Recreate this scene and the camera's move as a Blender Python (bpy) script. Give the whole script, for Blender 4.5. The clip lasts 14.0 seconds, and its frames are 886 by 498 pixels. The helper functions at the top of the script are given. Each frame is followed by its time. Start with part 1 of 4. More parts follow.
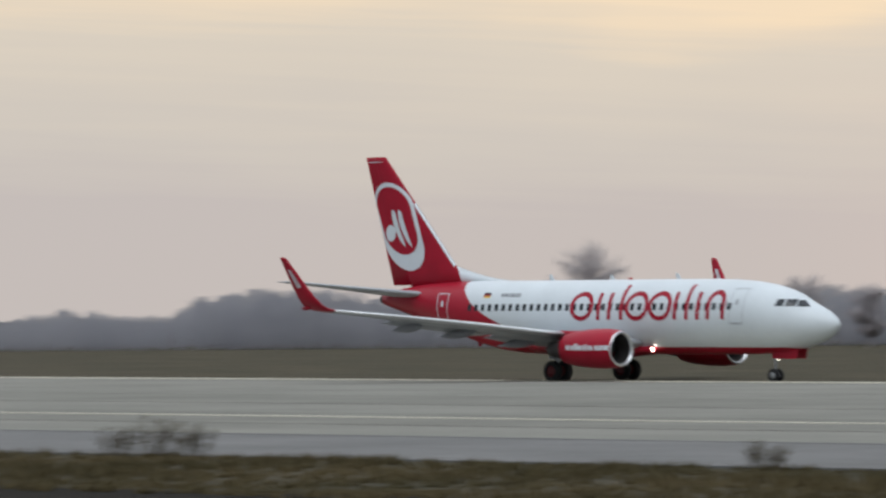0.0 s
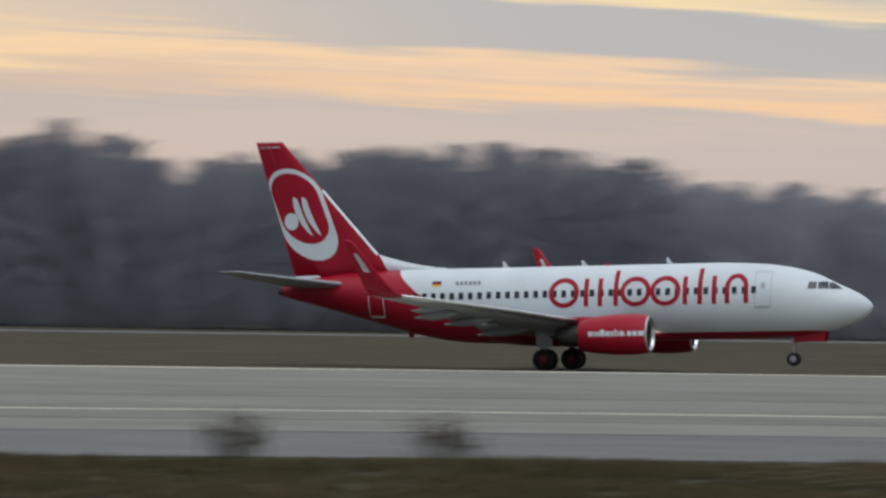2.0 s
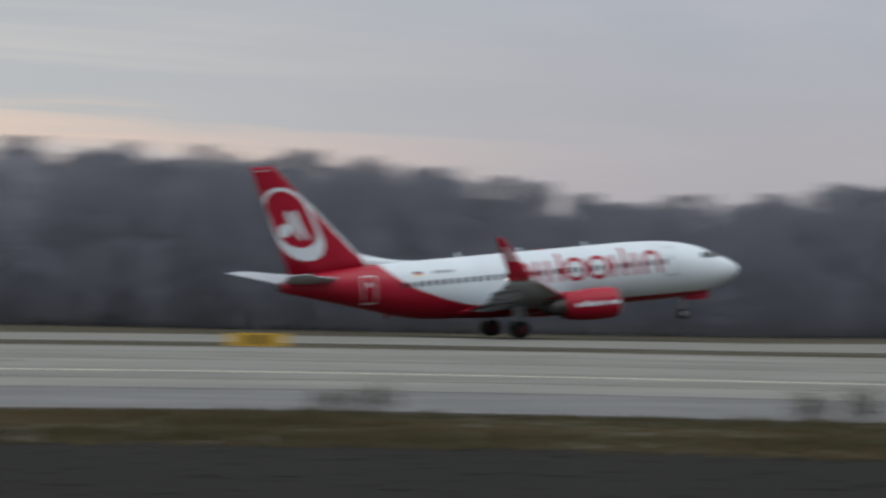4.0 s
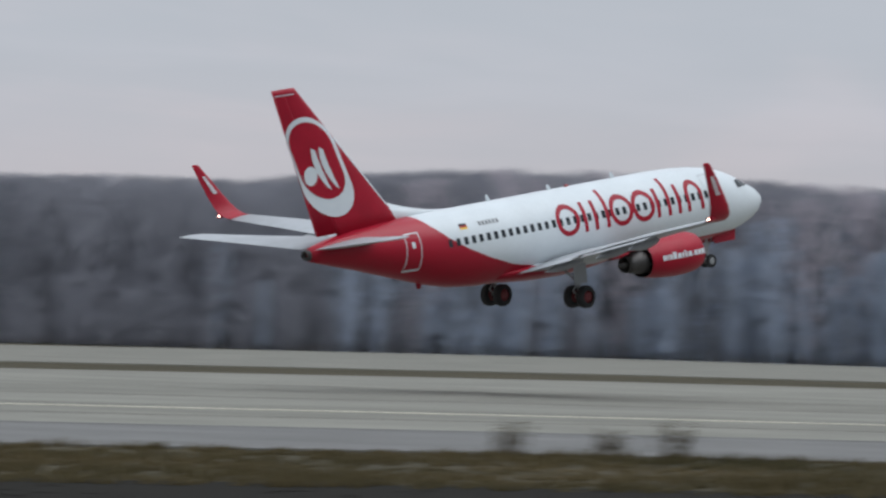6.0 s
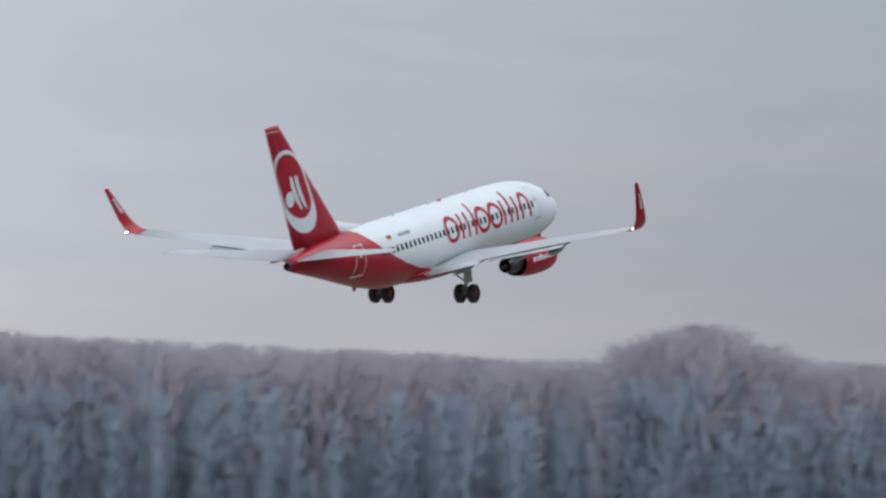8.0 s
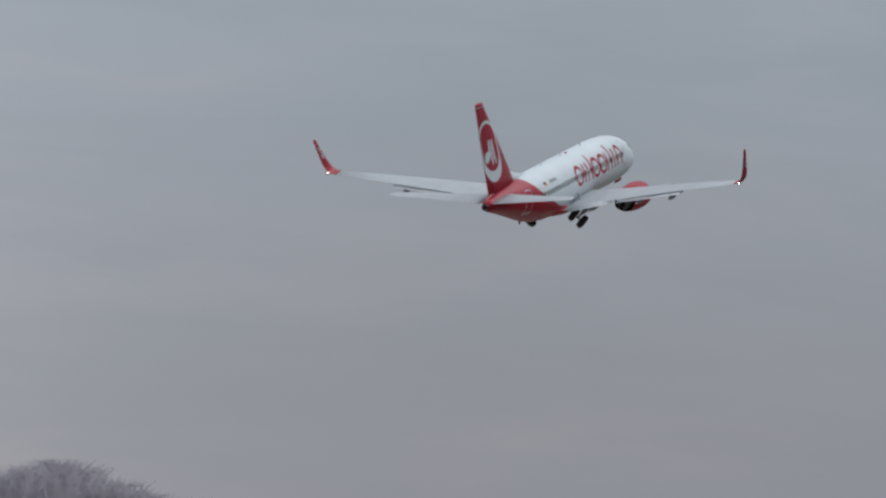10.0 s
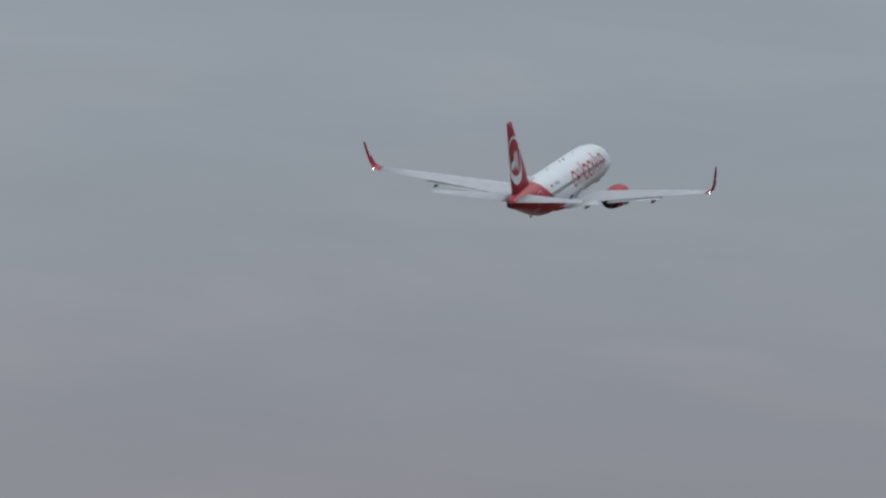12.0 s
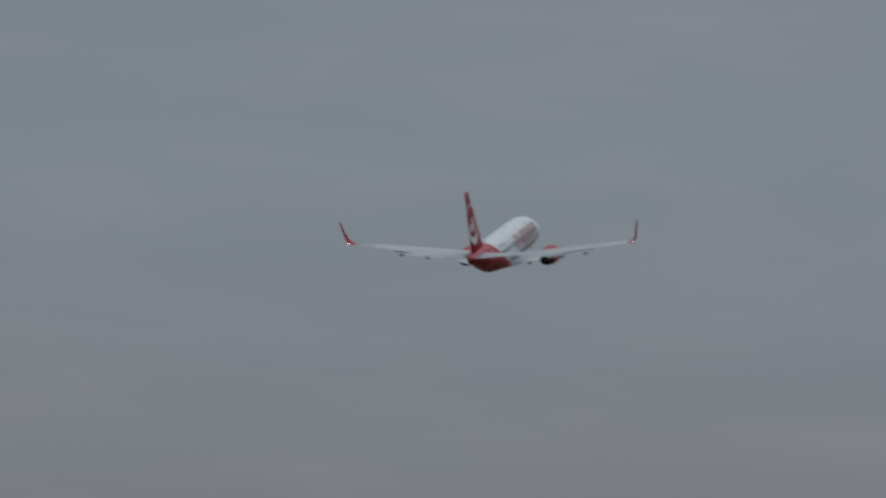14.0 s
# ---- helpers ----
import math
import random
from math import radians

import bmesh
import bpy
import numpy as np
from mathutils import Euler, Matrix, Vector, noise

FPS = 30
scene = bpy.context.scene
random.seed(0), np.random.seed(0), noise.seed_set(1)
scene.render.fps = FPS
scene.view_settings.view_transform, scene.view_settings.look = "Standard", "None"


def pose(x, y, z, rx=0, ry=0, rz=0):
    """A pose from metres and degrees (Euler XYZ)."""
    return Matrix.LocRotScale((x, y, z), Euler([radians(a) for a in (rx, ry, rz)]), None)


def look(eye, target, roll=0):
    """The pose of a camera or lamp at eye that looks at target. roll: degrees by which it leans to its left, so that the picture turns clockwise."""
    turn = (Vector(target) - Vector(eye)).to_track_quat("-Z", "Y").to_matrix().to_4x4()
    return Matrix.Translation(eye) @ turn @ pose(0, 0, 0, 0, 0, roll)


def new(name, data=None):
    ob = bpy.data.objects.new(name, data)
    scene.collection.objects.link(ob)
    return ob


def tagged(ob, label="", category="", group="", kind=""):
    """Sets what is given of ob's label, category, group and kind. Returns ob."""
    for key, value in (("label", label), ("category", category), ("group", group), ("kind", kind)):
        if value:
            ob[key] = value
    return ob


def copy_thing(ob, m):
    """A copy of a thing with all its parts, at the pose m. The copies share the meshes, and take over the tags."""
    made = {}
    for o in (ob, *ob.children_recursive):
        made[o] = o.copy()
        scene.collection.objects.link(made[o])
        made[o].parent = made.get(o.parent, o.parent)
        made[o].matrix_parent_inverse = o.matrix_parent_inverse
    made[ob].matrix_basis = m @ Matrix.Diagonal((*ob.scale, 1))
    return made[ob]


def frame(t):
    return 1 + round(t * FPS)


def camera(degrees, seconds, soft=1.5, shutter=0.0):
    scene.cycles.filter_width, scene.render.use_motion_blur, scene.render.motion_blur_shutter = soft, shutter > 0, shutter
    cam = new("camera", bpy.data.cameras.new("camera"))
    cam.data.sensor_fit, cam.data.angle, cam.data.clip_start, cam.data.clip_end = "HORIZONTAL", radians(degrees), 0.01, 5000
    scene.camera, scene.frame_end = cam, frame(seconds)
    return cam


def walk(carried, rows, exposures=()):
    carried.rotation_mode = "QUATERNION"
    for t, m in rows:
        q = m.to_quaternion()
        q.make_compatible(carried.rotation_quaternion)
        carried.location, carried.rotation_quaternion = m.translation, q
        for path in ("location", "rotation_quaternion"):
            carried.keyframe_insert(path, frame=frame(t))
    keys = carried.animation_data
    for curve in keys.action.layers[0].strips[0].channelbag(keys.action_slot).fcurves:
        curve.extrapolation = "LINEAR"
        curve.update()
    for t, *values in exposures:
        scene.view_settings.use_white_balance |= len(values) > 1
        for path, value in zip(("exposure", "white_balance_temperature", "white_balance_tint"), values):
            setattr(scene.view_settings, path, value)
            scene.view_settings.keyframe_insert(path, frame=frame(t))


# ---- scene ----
EYE = 3.515
VIEW = [  # seconds, bearing, elevation, roll in degrees
    (0, -42.091, 0.727, -0.285),
    (0.5, -37.551, 0.908, -0.180),
    (1, -30.519, 0.715, 0.080),
    (1.5, -23.864, 0.192, 0.670),
    (2, -16.223, 0.563, 0.928),
    (2.5, -7.644, 0.598, 1.375),
    (3, 1.634, 0.288, 1.307),
    (3.5, 9.669, 0.245, 1.286),
    (4, 18.565, 0.378, 0.958),
    (4.2, 22.063, 0.430, 0.724),
    (4.5, 24.220, 0.443, 0.786),
    (4.85, 27.888, 0.449, 0.978),
    (5.25, 33.497, 0.492, 1.280),
    (5.65, 39.992, 0.612, 1.582),
    (6, 45.095, 0.788, 1.774),
    (6.3, 47.741, 0.975, 1.836),
    (6.5, 49.989, 0.999, 1.812),
    (7, 55.448, 1.515, 1.997),
    (7.5, 60.381, 2.030, 1.430),
    (7.7, 61.875, 2.331, 1.572),
    (8.1, 63.865, 2.669, 1.606),
    (8.5, 65.618, 3.077, 1.686),
    (8.95, 67.327, 3.539, 1.798),
    (9.4, 68.801, 3.948, 1.890),
    (9.8, 69.963, 4.241, 1.924),
    (10, 70.306, 4.278, 1.905),
    (10.5, 71.188, 4.540, 1.677),
    (11, 71.913, 4.841, 1.611),
    (11.5, 72.750, 4.869, 1.837),
    (12, 73.802, 5.096, 2.229),
    (12.5, 75.075, 5.183, 2.030),
    (13, 75.907, 5.571, 1.446),
    (13.4, 76.736, 6.158, 1.008),
    (13.7, 77.181, 6.486, 0.903),
    (14, 77.941, 6.445, 0.935),
]


def aim(bearing, elevation, roll):
    return Matrix.Translation((0, 0, EYE)) @ pose(0, 0, 0, 0, 0, -bearing) @ pose(0, 0, 0, 90 + elevation) @ pose(0, 0, 0, 0, 0, roll)


cam = camera(9.535, 14.0, soft=2.4, shutter=0.5)
walk(cam, [(t, aim(b, e, r)) for t, b, e, r in VIEW],
     exposures=[(0, 0.14), (0.5, 0.03), (1.0, -0.03), (1.5, -0.12), (2, -0.08), (2.5, 0.02), (3, 0.02), (4.2, 0.04), (6.3, 0.30), (7.7, 0.36), (9.8, 0.04), (10.5, -0.03), (11, 0.0), (11.5, 0.0), (12, -0.08), (12.5, -0.26), (13, -0.65), (14, -0.55)])


# ---- sky and light ----
def make_world():
    world = bpy.data.worlds.new("sky")
    scene.world = world
    world.use_nodes = True
    nt = world.node_tree
    nt.nodes.clear()
    N, L = nt.nodes.new, nt.links.new

    def math_node(op, a, b=None, c=None):
        n = N("ShaderNodeMath")
        n.operation = op
        for i, v in enumerate((a, b, c)):
            if v is None:
                continue
            if isinstance(v, (int, float)):
                n.inputs[i].default_value = v
            else:
                L(v, n.inputs[i])
        return n.outputs[0]

    def mapr(v, a, b, c, d):
        n = N("ShaderNodeMapRange")
        n.interpolation_type = "SMOOTHSTEP"
        L(v, n.inputs[0])
        for i, x in enumerate((a, b, c, d)):
            n.inputs[i + 1].default_value = x
        return n.outputs[0]

    def mix(f, a, b):
        n = N("ShaderNodeMix")
        n.data_type = "RGBA"
        if isinstance(f, (int, float)):
            n.inputs[0].default_value = f
        else:
            L(f, n.inputs[0])
        for i, v in ((6, a), (7, b)):
            if isinstance(v, tuple):
                n.inputs[i].default_value = (*v, 1)
            else:
                L(v, n.inputs[i])
        return n.outputs[2]

    def streaks(du, dv, detail, lo, hi, seed):
        """Cloud streaks, du and dv to a degree along and up the sky."""
        co = N("ShaderNodeCombineXYZ")
        L(math_node("MULTIPLY", bearing, du), co.inputs[0])
        L(math_node("MULTIPLY", slanted, dv), co.inputs[1])
        co.inputs[2].default_value = seed
        no = N("ShaderNodeTexNoise")
        no.inputs["Scale"].default_value = 1.0
        no.inputs["Detail"].default_value = detail
        no.inputs["Roughness"].default_value = 0.55
        no.inputs["Distortion"].default_value = 0.4
        L(co.outputs[0], no.inputs[0])
        return mapr(no.outputs[0], lo, hi, 0, 1)

    def layers(stops):
        """Cloud layers up the sky: elevations in degrees with their colours, as seen."""
        n = N("ShaderNodeValToRGB")
        L(math_node("DIVIDE", lifted, 5.0), n.inputs[0])
        el = n.color_ramp.elements
        while len(el) < len(stops):
            el.new(0.5)
        for e, (deg, r, g, b) in zip(el, stops):
            e.position = deg / 5.0
            e.color = (*[(c / 255) ** 2.2 for c in (r, g, b)], 1)
        return n.outputs[0]

    tc = N("ShaderNodeTexCoord")
    sep = N("ShaderNodeSeparateXYZ")
    L(tc.outputs["Generated"], sep.inputs[0])
    x, y, z = sep.outputs
    bearing = math_node("MULTIPLY", math_node("ARCTAN2", x, y), 57.2958)
    elevation = math_node("MULTIPLY", math_node("ARCSINE", z), 57.2958)
    # the layers sink slowly to the east
    slanted = math_node("MULTIPLY_ADD", math_node("ADD", bearing, 10.0), 0.038, elevation)
    waves = streaks(0.13, 0.7, 3, 0.2, 0.8, 2.0)
    ripple = streaks(0.22, 5.0, 4, 0.2, 0.8, 7.0)
    lifted = math_node("ADD", slanted, math_node("MULTIPLY_ADD", waves, 0.5, -0.25))
    lifted = math_node("ADD", lifted, math_node("MULTIPLY_ADD", ripple, 0.34, -0.17))
    far_west = layers([(0.0, 187, 180, 177), (0.7, 196, 189, 181), (1.6, 208, 198, 184), (2.2, 233, 212, 184), (3.0, 228, 209, 183), (5.0, 220, 208, 194)])
    west = layers([(0.0, 202, 186, 178), (0.9, 200, 187, 180), (1.3, 210, 193, 183), (1.6, 194, 187, 184), (1.95, 186, 181, 179), (2.2, 250, 218, 174), (2.45, 232, 208, 182), (3.2, 220, 203, 185), (5.0, 196, 198, 200)])
    middle = layers([(0.4, 197, 184, 180), (1.35, 196, 189, 186), (1.55, 203, 191, 185), (1.74, 196, 189, 186), (1.95, 248, 208, 168), (2.1, 224, 200, 180), (2.25, 246, 212, 176), (2.42, 184, 185, 186), (2.97, 182, 185, 188), (3.12, 250, 226, 182), (3.22, 232, 212, 184), (3.38, 188, 190, 191), (5.0, 182, 188, 195)])
    east = layers([(0.8, 194, 177, 176), (1.5, 204, 182, 176), (1.72, 238, 200, 174), (1.9, 202, 186, 180), (2.05, 246, 208, 172), (2.2, 208, 192, 182), (2.36, 246, 212, 176), (2.55, 186, 187, 188), (2.92, 184, 187, 189), (3.06, 250, 222, 182), (3.18, 204, 200, 194), (3.5, 184, 188, 190), (5.0, 180, 187, 195)])
    edge = layers([(1.4, 190, 182, 182), (2.1, 195, 187, 184), (2.3, 222, 200, 186), (2.55, 210, 197, 187), (2.75, 182, 186, 188), (3.2, 180, 185, 189), (3.5, 194, 194, 193), (3.9, 180, 185, 190), (5.0, 177, 186, 196)])
    warm_sky = mix(mapr(bearing, -40, -30, 0, 1), far_west, west)
    warm_sky = mix(mapr(bearing, -24, -15, 0, 1), warm_sky, middle)
    warm_sky = mix(mapr(bearing, -8, 2, 0, 1), warm_sky, east)
    warm_sky = mix(mapr(bearing, 5, 12, 0, 1), warm_sky, edge)
    fade = math_node("MULTIPLY", mapr(bearing, -75, -58, 0, 1), mapr(bearing, 12, 22, 1, 0))
    warm = math_node("MULTIPLY", fade, mapr(z, 0.10, 0.5, 1, 0))
    toward = math_node("ADD", math_node("MULTIPLY", x, -0.342), math_node("MULTIPLY", y, 0.94))
    near = mix(mapr(z, 0.0, 0.06, 0, 1), (0.442, 0.414, 0.440), (0.422, 0.450, 0.502))
    away = mix(mapr(z, 0.03, 0.13, 0, 1), (0.275, 0.283, 0.318), (0.310, 0.352, 0.400))
    high = mix(mapr(toward, -0.02, 0.24, 0, 1), away, near)
    high = mix(mapr(z, 0.25, 0.8, 0, 1), high, (0.86, 0.93, 1.02))
    # soft grey stratus with pinkish and bluish streaks
    low = mapr(z, 0.3, 0.6, 1, 0)
    grey = N("ShaderNodeMix")
    grey.data_type, grey.blend_type = "RGBA", "MULTIPLY"
    L(math_node("MULTIPLY", streaks(0.16, 1.0, 5, 0.3, 0.7, 12.0), low), grey.inputs[0])
    L(high, grey.inputs[6])
    grey.inputs[7].default_value = (0.945, 0.955, 0.955, 1)
    rose = N("ShaderNodeMix")
    rose.data_type, rose.blend_type = "RGBA", "MULTIPLY"
    L(math_node("MULTIPLY", streaks(0.22, 0.8, 5, 0.45, 0.75, 21.0), low), rose.inputs[0])
    L(grey.outputs[2], rose.inputs[6])
    rose.inputs[7].default_value = (1.09, 1.045, 1.035, 1)
    clouds = mix(warm, rose.outputs[2], warm_sky)
    sky = N("ShaderNodeTexSky")
    sky.sky_type = "NISHITA"
    sky.sun_disc = False
    sky.sun_elevation = radians(3)
    sky.sun_rotation = radians(-20)
    clear = N("ShaderNodeBackground")
    clear.inputs[1].default_value = 0.08
    L(sky.outputs[0], clear.inputs[0])
    cover = N("ShaderNodeBackground")
    cover.inputs[1].default_value = 1.0
    L(clouds, cover.inputs[0])
    both = N("ShaderNodeMixShader")
    both.inputs[0].default_value = 0.98
    L(clear.outputs[0], both.inputs[1])
    L(cover.outputs[0], both.inputs[2])
    out = N("ShaderNodeOutputWorld")
    L(both.outputs[0], out.inputs[0])


make_world()
sun = new("sun", bpy.data.lights.new("sun", "SUN"))
sun.data.energy = 1.1
sun.data.angle = radians(50)
sun.data.color = (0.94, 0.97, 1.0)
sun.matrix_world = look((70, -75, 190), (0, 0, 0))


# ---- materials ----
def surface(name, color, rough=0.6, metal=0.0, vary=0.12, size=1.0, bump=0.0, second=None, coat=0.0, thin=0.0):
    """A surface with large stains and fine grain, size in metres of the large ones."""
    m = bpy.data.materials.new(name)
    m.use_nodes = True
    nt = m.node_tree
    N, L = nt.nodes.new, nt.links.new
    bsdf = nt.nodes["Principled BSDF"]
    tc = N("ShaderNodeTexCoord")
    a = N("ShaderNodeTexNoise")
    a.inputs["Scale"].default_value = 1.0 / size
    a.inputs["Detail"].default_value = 5
    b = N("ShaderNodeTexNoise")
    b.inputs["Scale"].default_value = 14.0 / size
    b.inputs["Detail"].default_value = 4
    L(tc.outputs["Object"], a.inputs[0])
    L(tc.outputs["Object"], b.inputs[0])
    sm = N("ShaderNodeMath")
    sm.operation = "MULTIPLY_ADD"
    L(b.outputs[0], sm.inputs[0])
    sm.inputs[1].default_value = 0.4
    L(a.outputs[0], sm.inputs[2])
    mr = N("ShaderNodeMapRange")
    mr.inputs[1].default_value, mr.inputs[2].default_value = 0.45, 0.95
    L(sm.outputs[0], mr.inputs[0])
    mx = N("ShaderNodeMix")
    mx.data_type = "RGBA"
    c2 = second or tuple(c * (1 - vary) for c in color)
    c1 = color if second else tuple(min(1, c * (1 + vary * 0.4)) for c in color)
    mx.inputs[6].default_value = (*c1, 1)
    mx.inputs[7].default_value = (*c2, 1)
    L(mr.outputs[0], mx.inputs[0])
    L(mx.outputs[2], bsdf.inputs["Base Color"])
    rr = N("ShaderNodeMapRange")
    rr.inputs[3].default_value, rr.inputs[4].default_value = rough * 0.85, min(1, rough * 1.2)
    L(b.outputs[0], rr.inputs[0])
    L(rr.outputs[0], bsdf.inputs["Roughness"])
    bsdf.inputs["Metallic"].default_value = metal
    if rough >= 0.85:
        bsdf.inputs["Specular IOR Level"].default_value = 0.06
    bsdf.inputs["Coat Weight"].default_value = coat
    bsdf.inputs["Coat Roughness"].default_value = 0.12
    if thin:
        # thin stems and blades let light through
        tr = N("ShaderNodeBsdfTranslucent")
        L(mx.outputs[2], tr.inputs[0])
        ms = N("ShaderNodeMixShader")
        ms.inputs[0].default_value = thin
        L(bsdf.outputs[0], ms.inputs[1])
        L(tr.outputs[0], ms.inputs[2])
        L(ms.outputs[0], nt.nodes["Material Output"].inputs[0])
    if bump:
        bp = N("ShaderNodeBump")
        bp.inputs["Strength"].default_value = bump
        bp.inputs["Distance"].default_value = 0.05 * size
        L(b.outputs[0], bp.inputs["Height"])
        L(bp.outputs[0], bsdf.inputs["Normal"])
    return m


def glow(name, color, power):
    m = bpy.data.materials.new(name)
    m.use_nodes = True
    bsdf = m.node_tree.nodes["Principled BSDF"]
    bsdf.inputs["Base Color"].default_value = (*color, 1)
    bsdf.inputs["Emission Color"].default_value = (*color, 1)
    bsdf.inputs["Emission Strength"].default_value = power
    return m


RED = (0.345, 0.008, 0.025)
WHITE = (0.63, 0.675, 0.70)


def livery():
    """White paint over a red belly and tail; the edge between them is a curve along the hull."""
    m = surface("livery_paint", WHITE, rough=0.34, vary=0.09, size=2.5)
    nt = m.node_tree
    N, L = nt.nodes.new, nt.links.new
    bsdf = nt.nodes["Principled BSDF"]
    white = bsdf.inputs["Base Color"].links[0].from_socket
    tc = N("ShaderNodeTexCoord")
    sep = N("ShaderNodeSeparateXYZ")
    L(tc.outputs["Object"], sep.inputs[0])
    st = N("ShaderNodeMapRange")
    st.inputs[1].default_value, st.inputs[2].default_value = NOSE_X, NOSE_X - 34
    L(sep.outputs[0], st.inputs[0])
    ramp = N("ShaderNodeValToRGB")
    L(st.outputs[0], ramp.inputs[0])
    edge = [(0, 1.60), (3, 1.82), (10, 1.84), (15.5, 1.86), (18, 2.02), (20, 2.42), (21.6, 2.95), (23.0, 3.55), (24.2, 4.25), (25.0, 4.95), (25.6, 5.7), (27, 6.6)]
    el = ramp.color_ramp.elements
    while len(el) < len(edge):
        el.new(0.5)
    for e, (s, zz) in zip(el, edge):
        e.position = s / 34
        e.color = (zz / 8, zz / 8, zz / 8, 1)
    lt = N("ShaderNodeMath")
    lt.operation = "MULTIPLY_ADD"
    L(ramp.outputs[0], lt.inputs[0])
    lt.inputs[1].default_value = 8.0
    neg = N("ShaderNodeMath")
    neg.operation = "MULTIPLY"
    L(sep.outputs[2], neg.inputs[0])
    neg.inputs[1].default_value = -1
    L(neg.outputs[0], lt.inputs[2])
    st2 = N("ShaderNodeMapRange")
    st2.inputs[1].default_value, st2.inputs[2].default_value = -0.01, 0.01
    L(lt.outputs[0], st2.inputs[0])
    mx = N("ShaderNodeMix")
    mx.data_type = "RGBA"
    L(st2.outputs[0], mx.inputs[0])
    L(white, mx.inputs[6])
    mx.inputs[7].default_value = (*RED, 1)
    L(mx.outputs[2], bsdf.inputs["Base Color"])
    bsdf.inputs["Specular IOR Level"].default_value = 0.3
    return m


NOSE_X = 16.83
M = {
    "livery": livery(),
    "white": surface("white_paint", WHITE, 0.32, vary=0.08, size=1.5, coat=0.3),
    "red": surface("red_paint", RED, 0.38, vary=0.18, size=1.5),
    "wing": surface("wing_grey_paint", (0.37, 0.39, 0.415), 0.42, vary=0.14, size=1.2),
    "fairing": surface("grey_fairing_paint", (0.27, 0.28, 0.30), 0.45, vary=0.15, size=0.6),
    "metal": surface("bare_aluminium", (0.70, 0.71, 0.72), 0.28, metal=0.9, vary=0.1, size=0.8),
    "dark_metal": surface("burnt_exhaust_metal", (0.085, 0.08, 0.078), 0.5, metal=0.7, vary=0.3, size=0.5),
    "black": surface("black_rubber", (0.022, 0.022, 0.024), 0.75, vary=0.3, size=0.3),
    "glass": surface("dark_cabin_glass", (0.018, 0.022, 0.028), 0.08, vary=0.2, size=0.3),
    "grey": surface("grey_lettering", (0.16, 0.17, 0.18), 0.5, vary=0.1, size=0.5),
    "gold": surface("flag_gold", (0.75, 0.48, 0.03), 0.5, vary=0.1, size=0.5),
    "strut": surface("gear_steel", (0.42, 0.43, 0.44), 0.4, metal=0.4, vary=0.2, size=0.4),
    "lamp": glow("landing_light", (1.0, 0.93, 0.80), 18.0),
    "tail_lamp": glow("tip_light", (1.0, 0.90, 0.78), 8.0),
    "beacon": glow("red_beacon", (0.35, 0.03, 0.03), 0.1),
    "rim": surface("dark_red_rim", (0.16, 0.015, 0.02), 0.5, vary=0.3, size=0.3),
    "concrete": surface("pale_concrete", (0.218, 0.213, 0.188), 0.85, vary=0.22, size=9, bump=0.1),
    "concrete_b": surface("worn_concrete", (0.198, 0.193, 0.170), 0.85, vary=0.25, size=7, bump=0.1),
    "asphalt": surface("bluish_asphalt", (0.168, 0.166, 0.162), 0.85, vary=0.25, size=6, bump=0.1),
    "line": surface("faded_line_paint", (0.53, 0.50, 0.39), 0.7, vary=0.25, size=2),
    "grass": surface("winter_grass_ground", (0.084, 0.071, 0.048), 0.95, size=9, bump=0.5, second=(0.044, 0.042, 0.029)),
    "blade": surface("dry_grass_blades", (0.128, 0.098, 0.052), 0.9, size=9, second=(0.062, 0.056, 0.030), thin=0.45),
    "soil": surface("dark_ploughed_soil", (0.0138, 0.0126, 0.0098), 0.95, vary=0.15, size=3, bump=0.05),
    # next six: wood colours raised and blued to hold the distance haze
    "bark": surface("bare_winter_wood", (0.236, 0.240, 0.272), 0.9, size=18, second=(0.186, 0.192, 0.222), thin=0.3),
    "bark_haze": surface("hazy_brown_wood", (0.61, 0.56, 0.605), 0.9, size=22, second=(0.55, 0.52, 0.575), thin=0.5),
    # blue-grey here paints the haze low along the eastern wood
    "fir_haze": surface("haze_blue_fir", (0.52, 0.575, 0.675), 0.9, size=24, second=(0.47, 0.54, 0.65), thin=0.5),
    "bark_half_haze": surface("half_haze_wood", (0.355, 0.358, 0.400), 0.9, size=18, second=(0.29, 0.295, 0.335), thin=0.35),
    # far thickets: the haze before them is in this paler colour
    "bark_far_haze": surface("haze_pale_distant_wood", (0.42, 0.415, 0.44), 0.9, size=14, second=(0.34, 0.34, 0.37), thin=0.4),
    "bark_lone_haze": surface("haze_pale_lone_wood", (0.60, 0.56, 0.56), 0.9, size=6, second=(0.50, 0.47, 0.48), thin=0.6),
    "weed": surface("dead_weed_stems", (0.150, 0.128, 0.095), 0.9, vary=0.4, size=1, thin=0.4),
    "wall": surface("pale_render", (0.60, 0.58, 0.54), 0.8, vary=0.15, size=4),
    "roof": surface("red_roof_band", (0.52, 0.085, 0.045), 0.6, vary=0.2, size=3),
    "blue": surface("blue_grey_cladding", (0.15, 0.20, 0.25), 0.5, vary=0.15, size=3),
    "clad": surface("grey_green_cladding", (0.22, 0.25, 0.25), 0.6, vary=0.15, size=2),
    "pane": surface("window_glass", (0.03, 0.04, 0.055), 0.1, vary=0.2, size=1),
    "yellow": surface("yellow_sign_board", (0.62, 0.36, 0.02), 0.5, vary=0.12, size=0.6),
    "mast": surface("galvanised_mast", (0.42, 0.42, 0.43), 0.5, metal=0.3, vary=0.2, size=1),
}

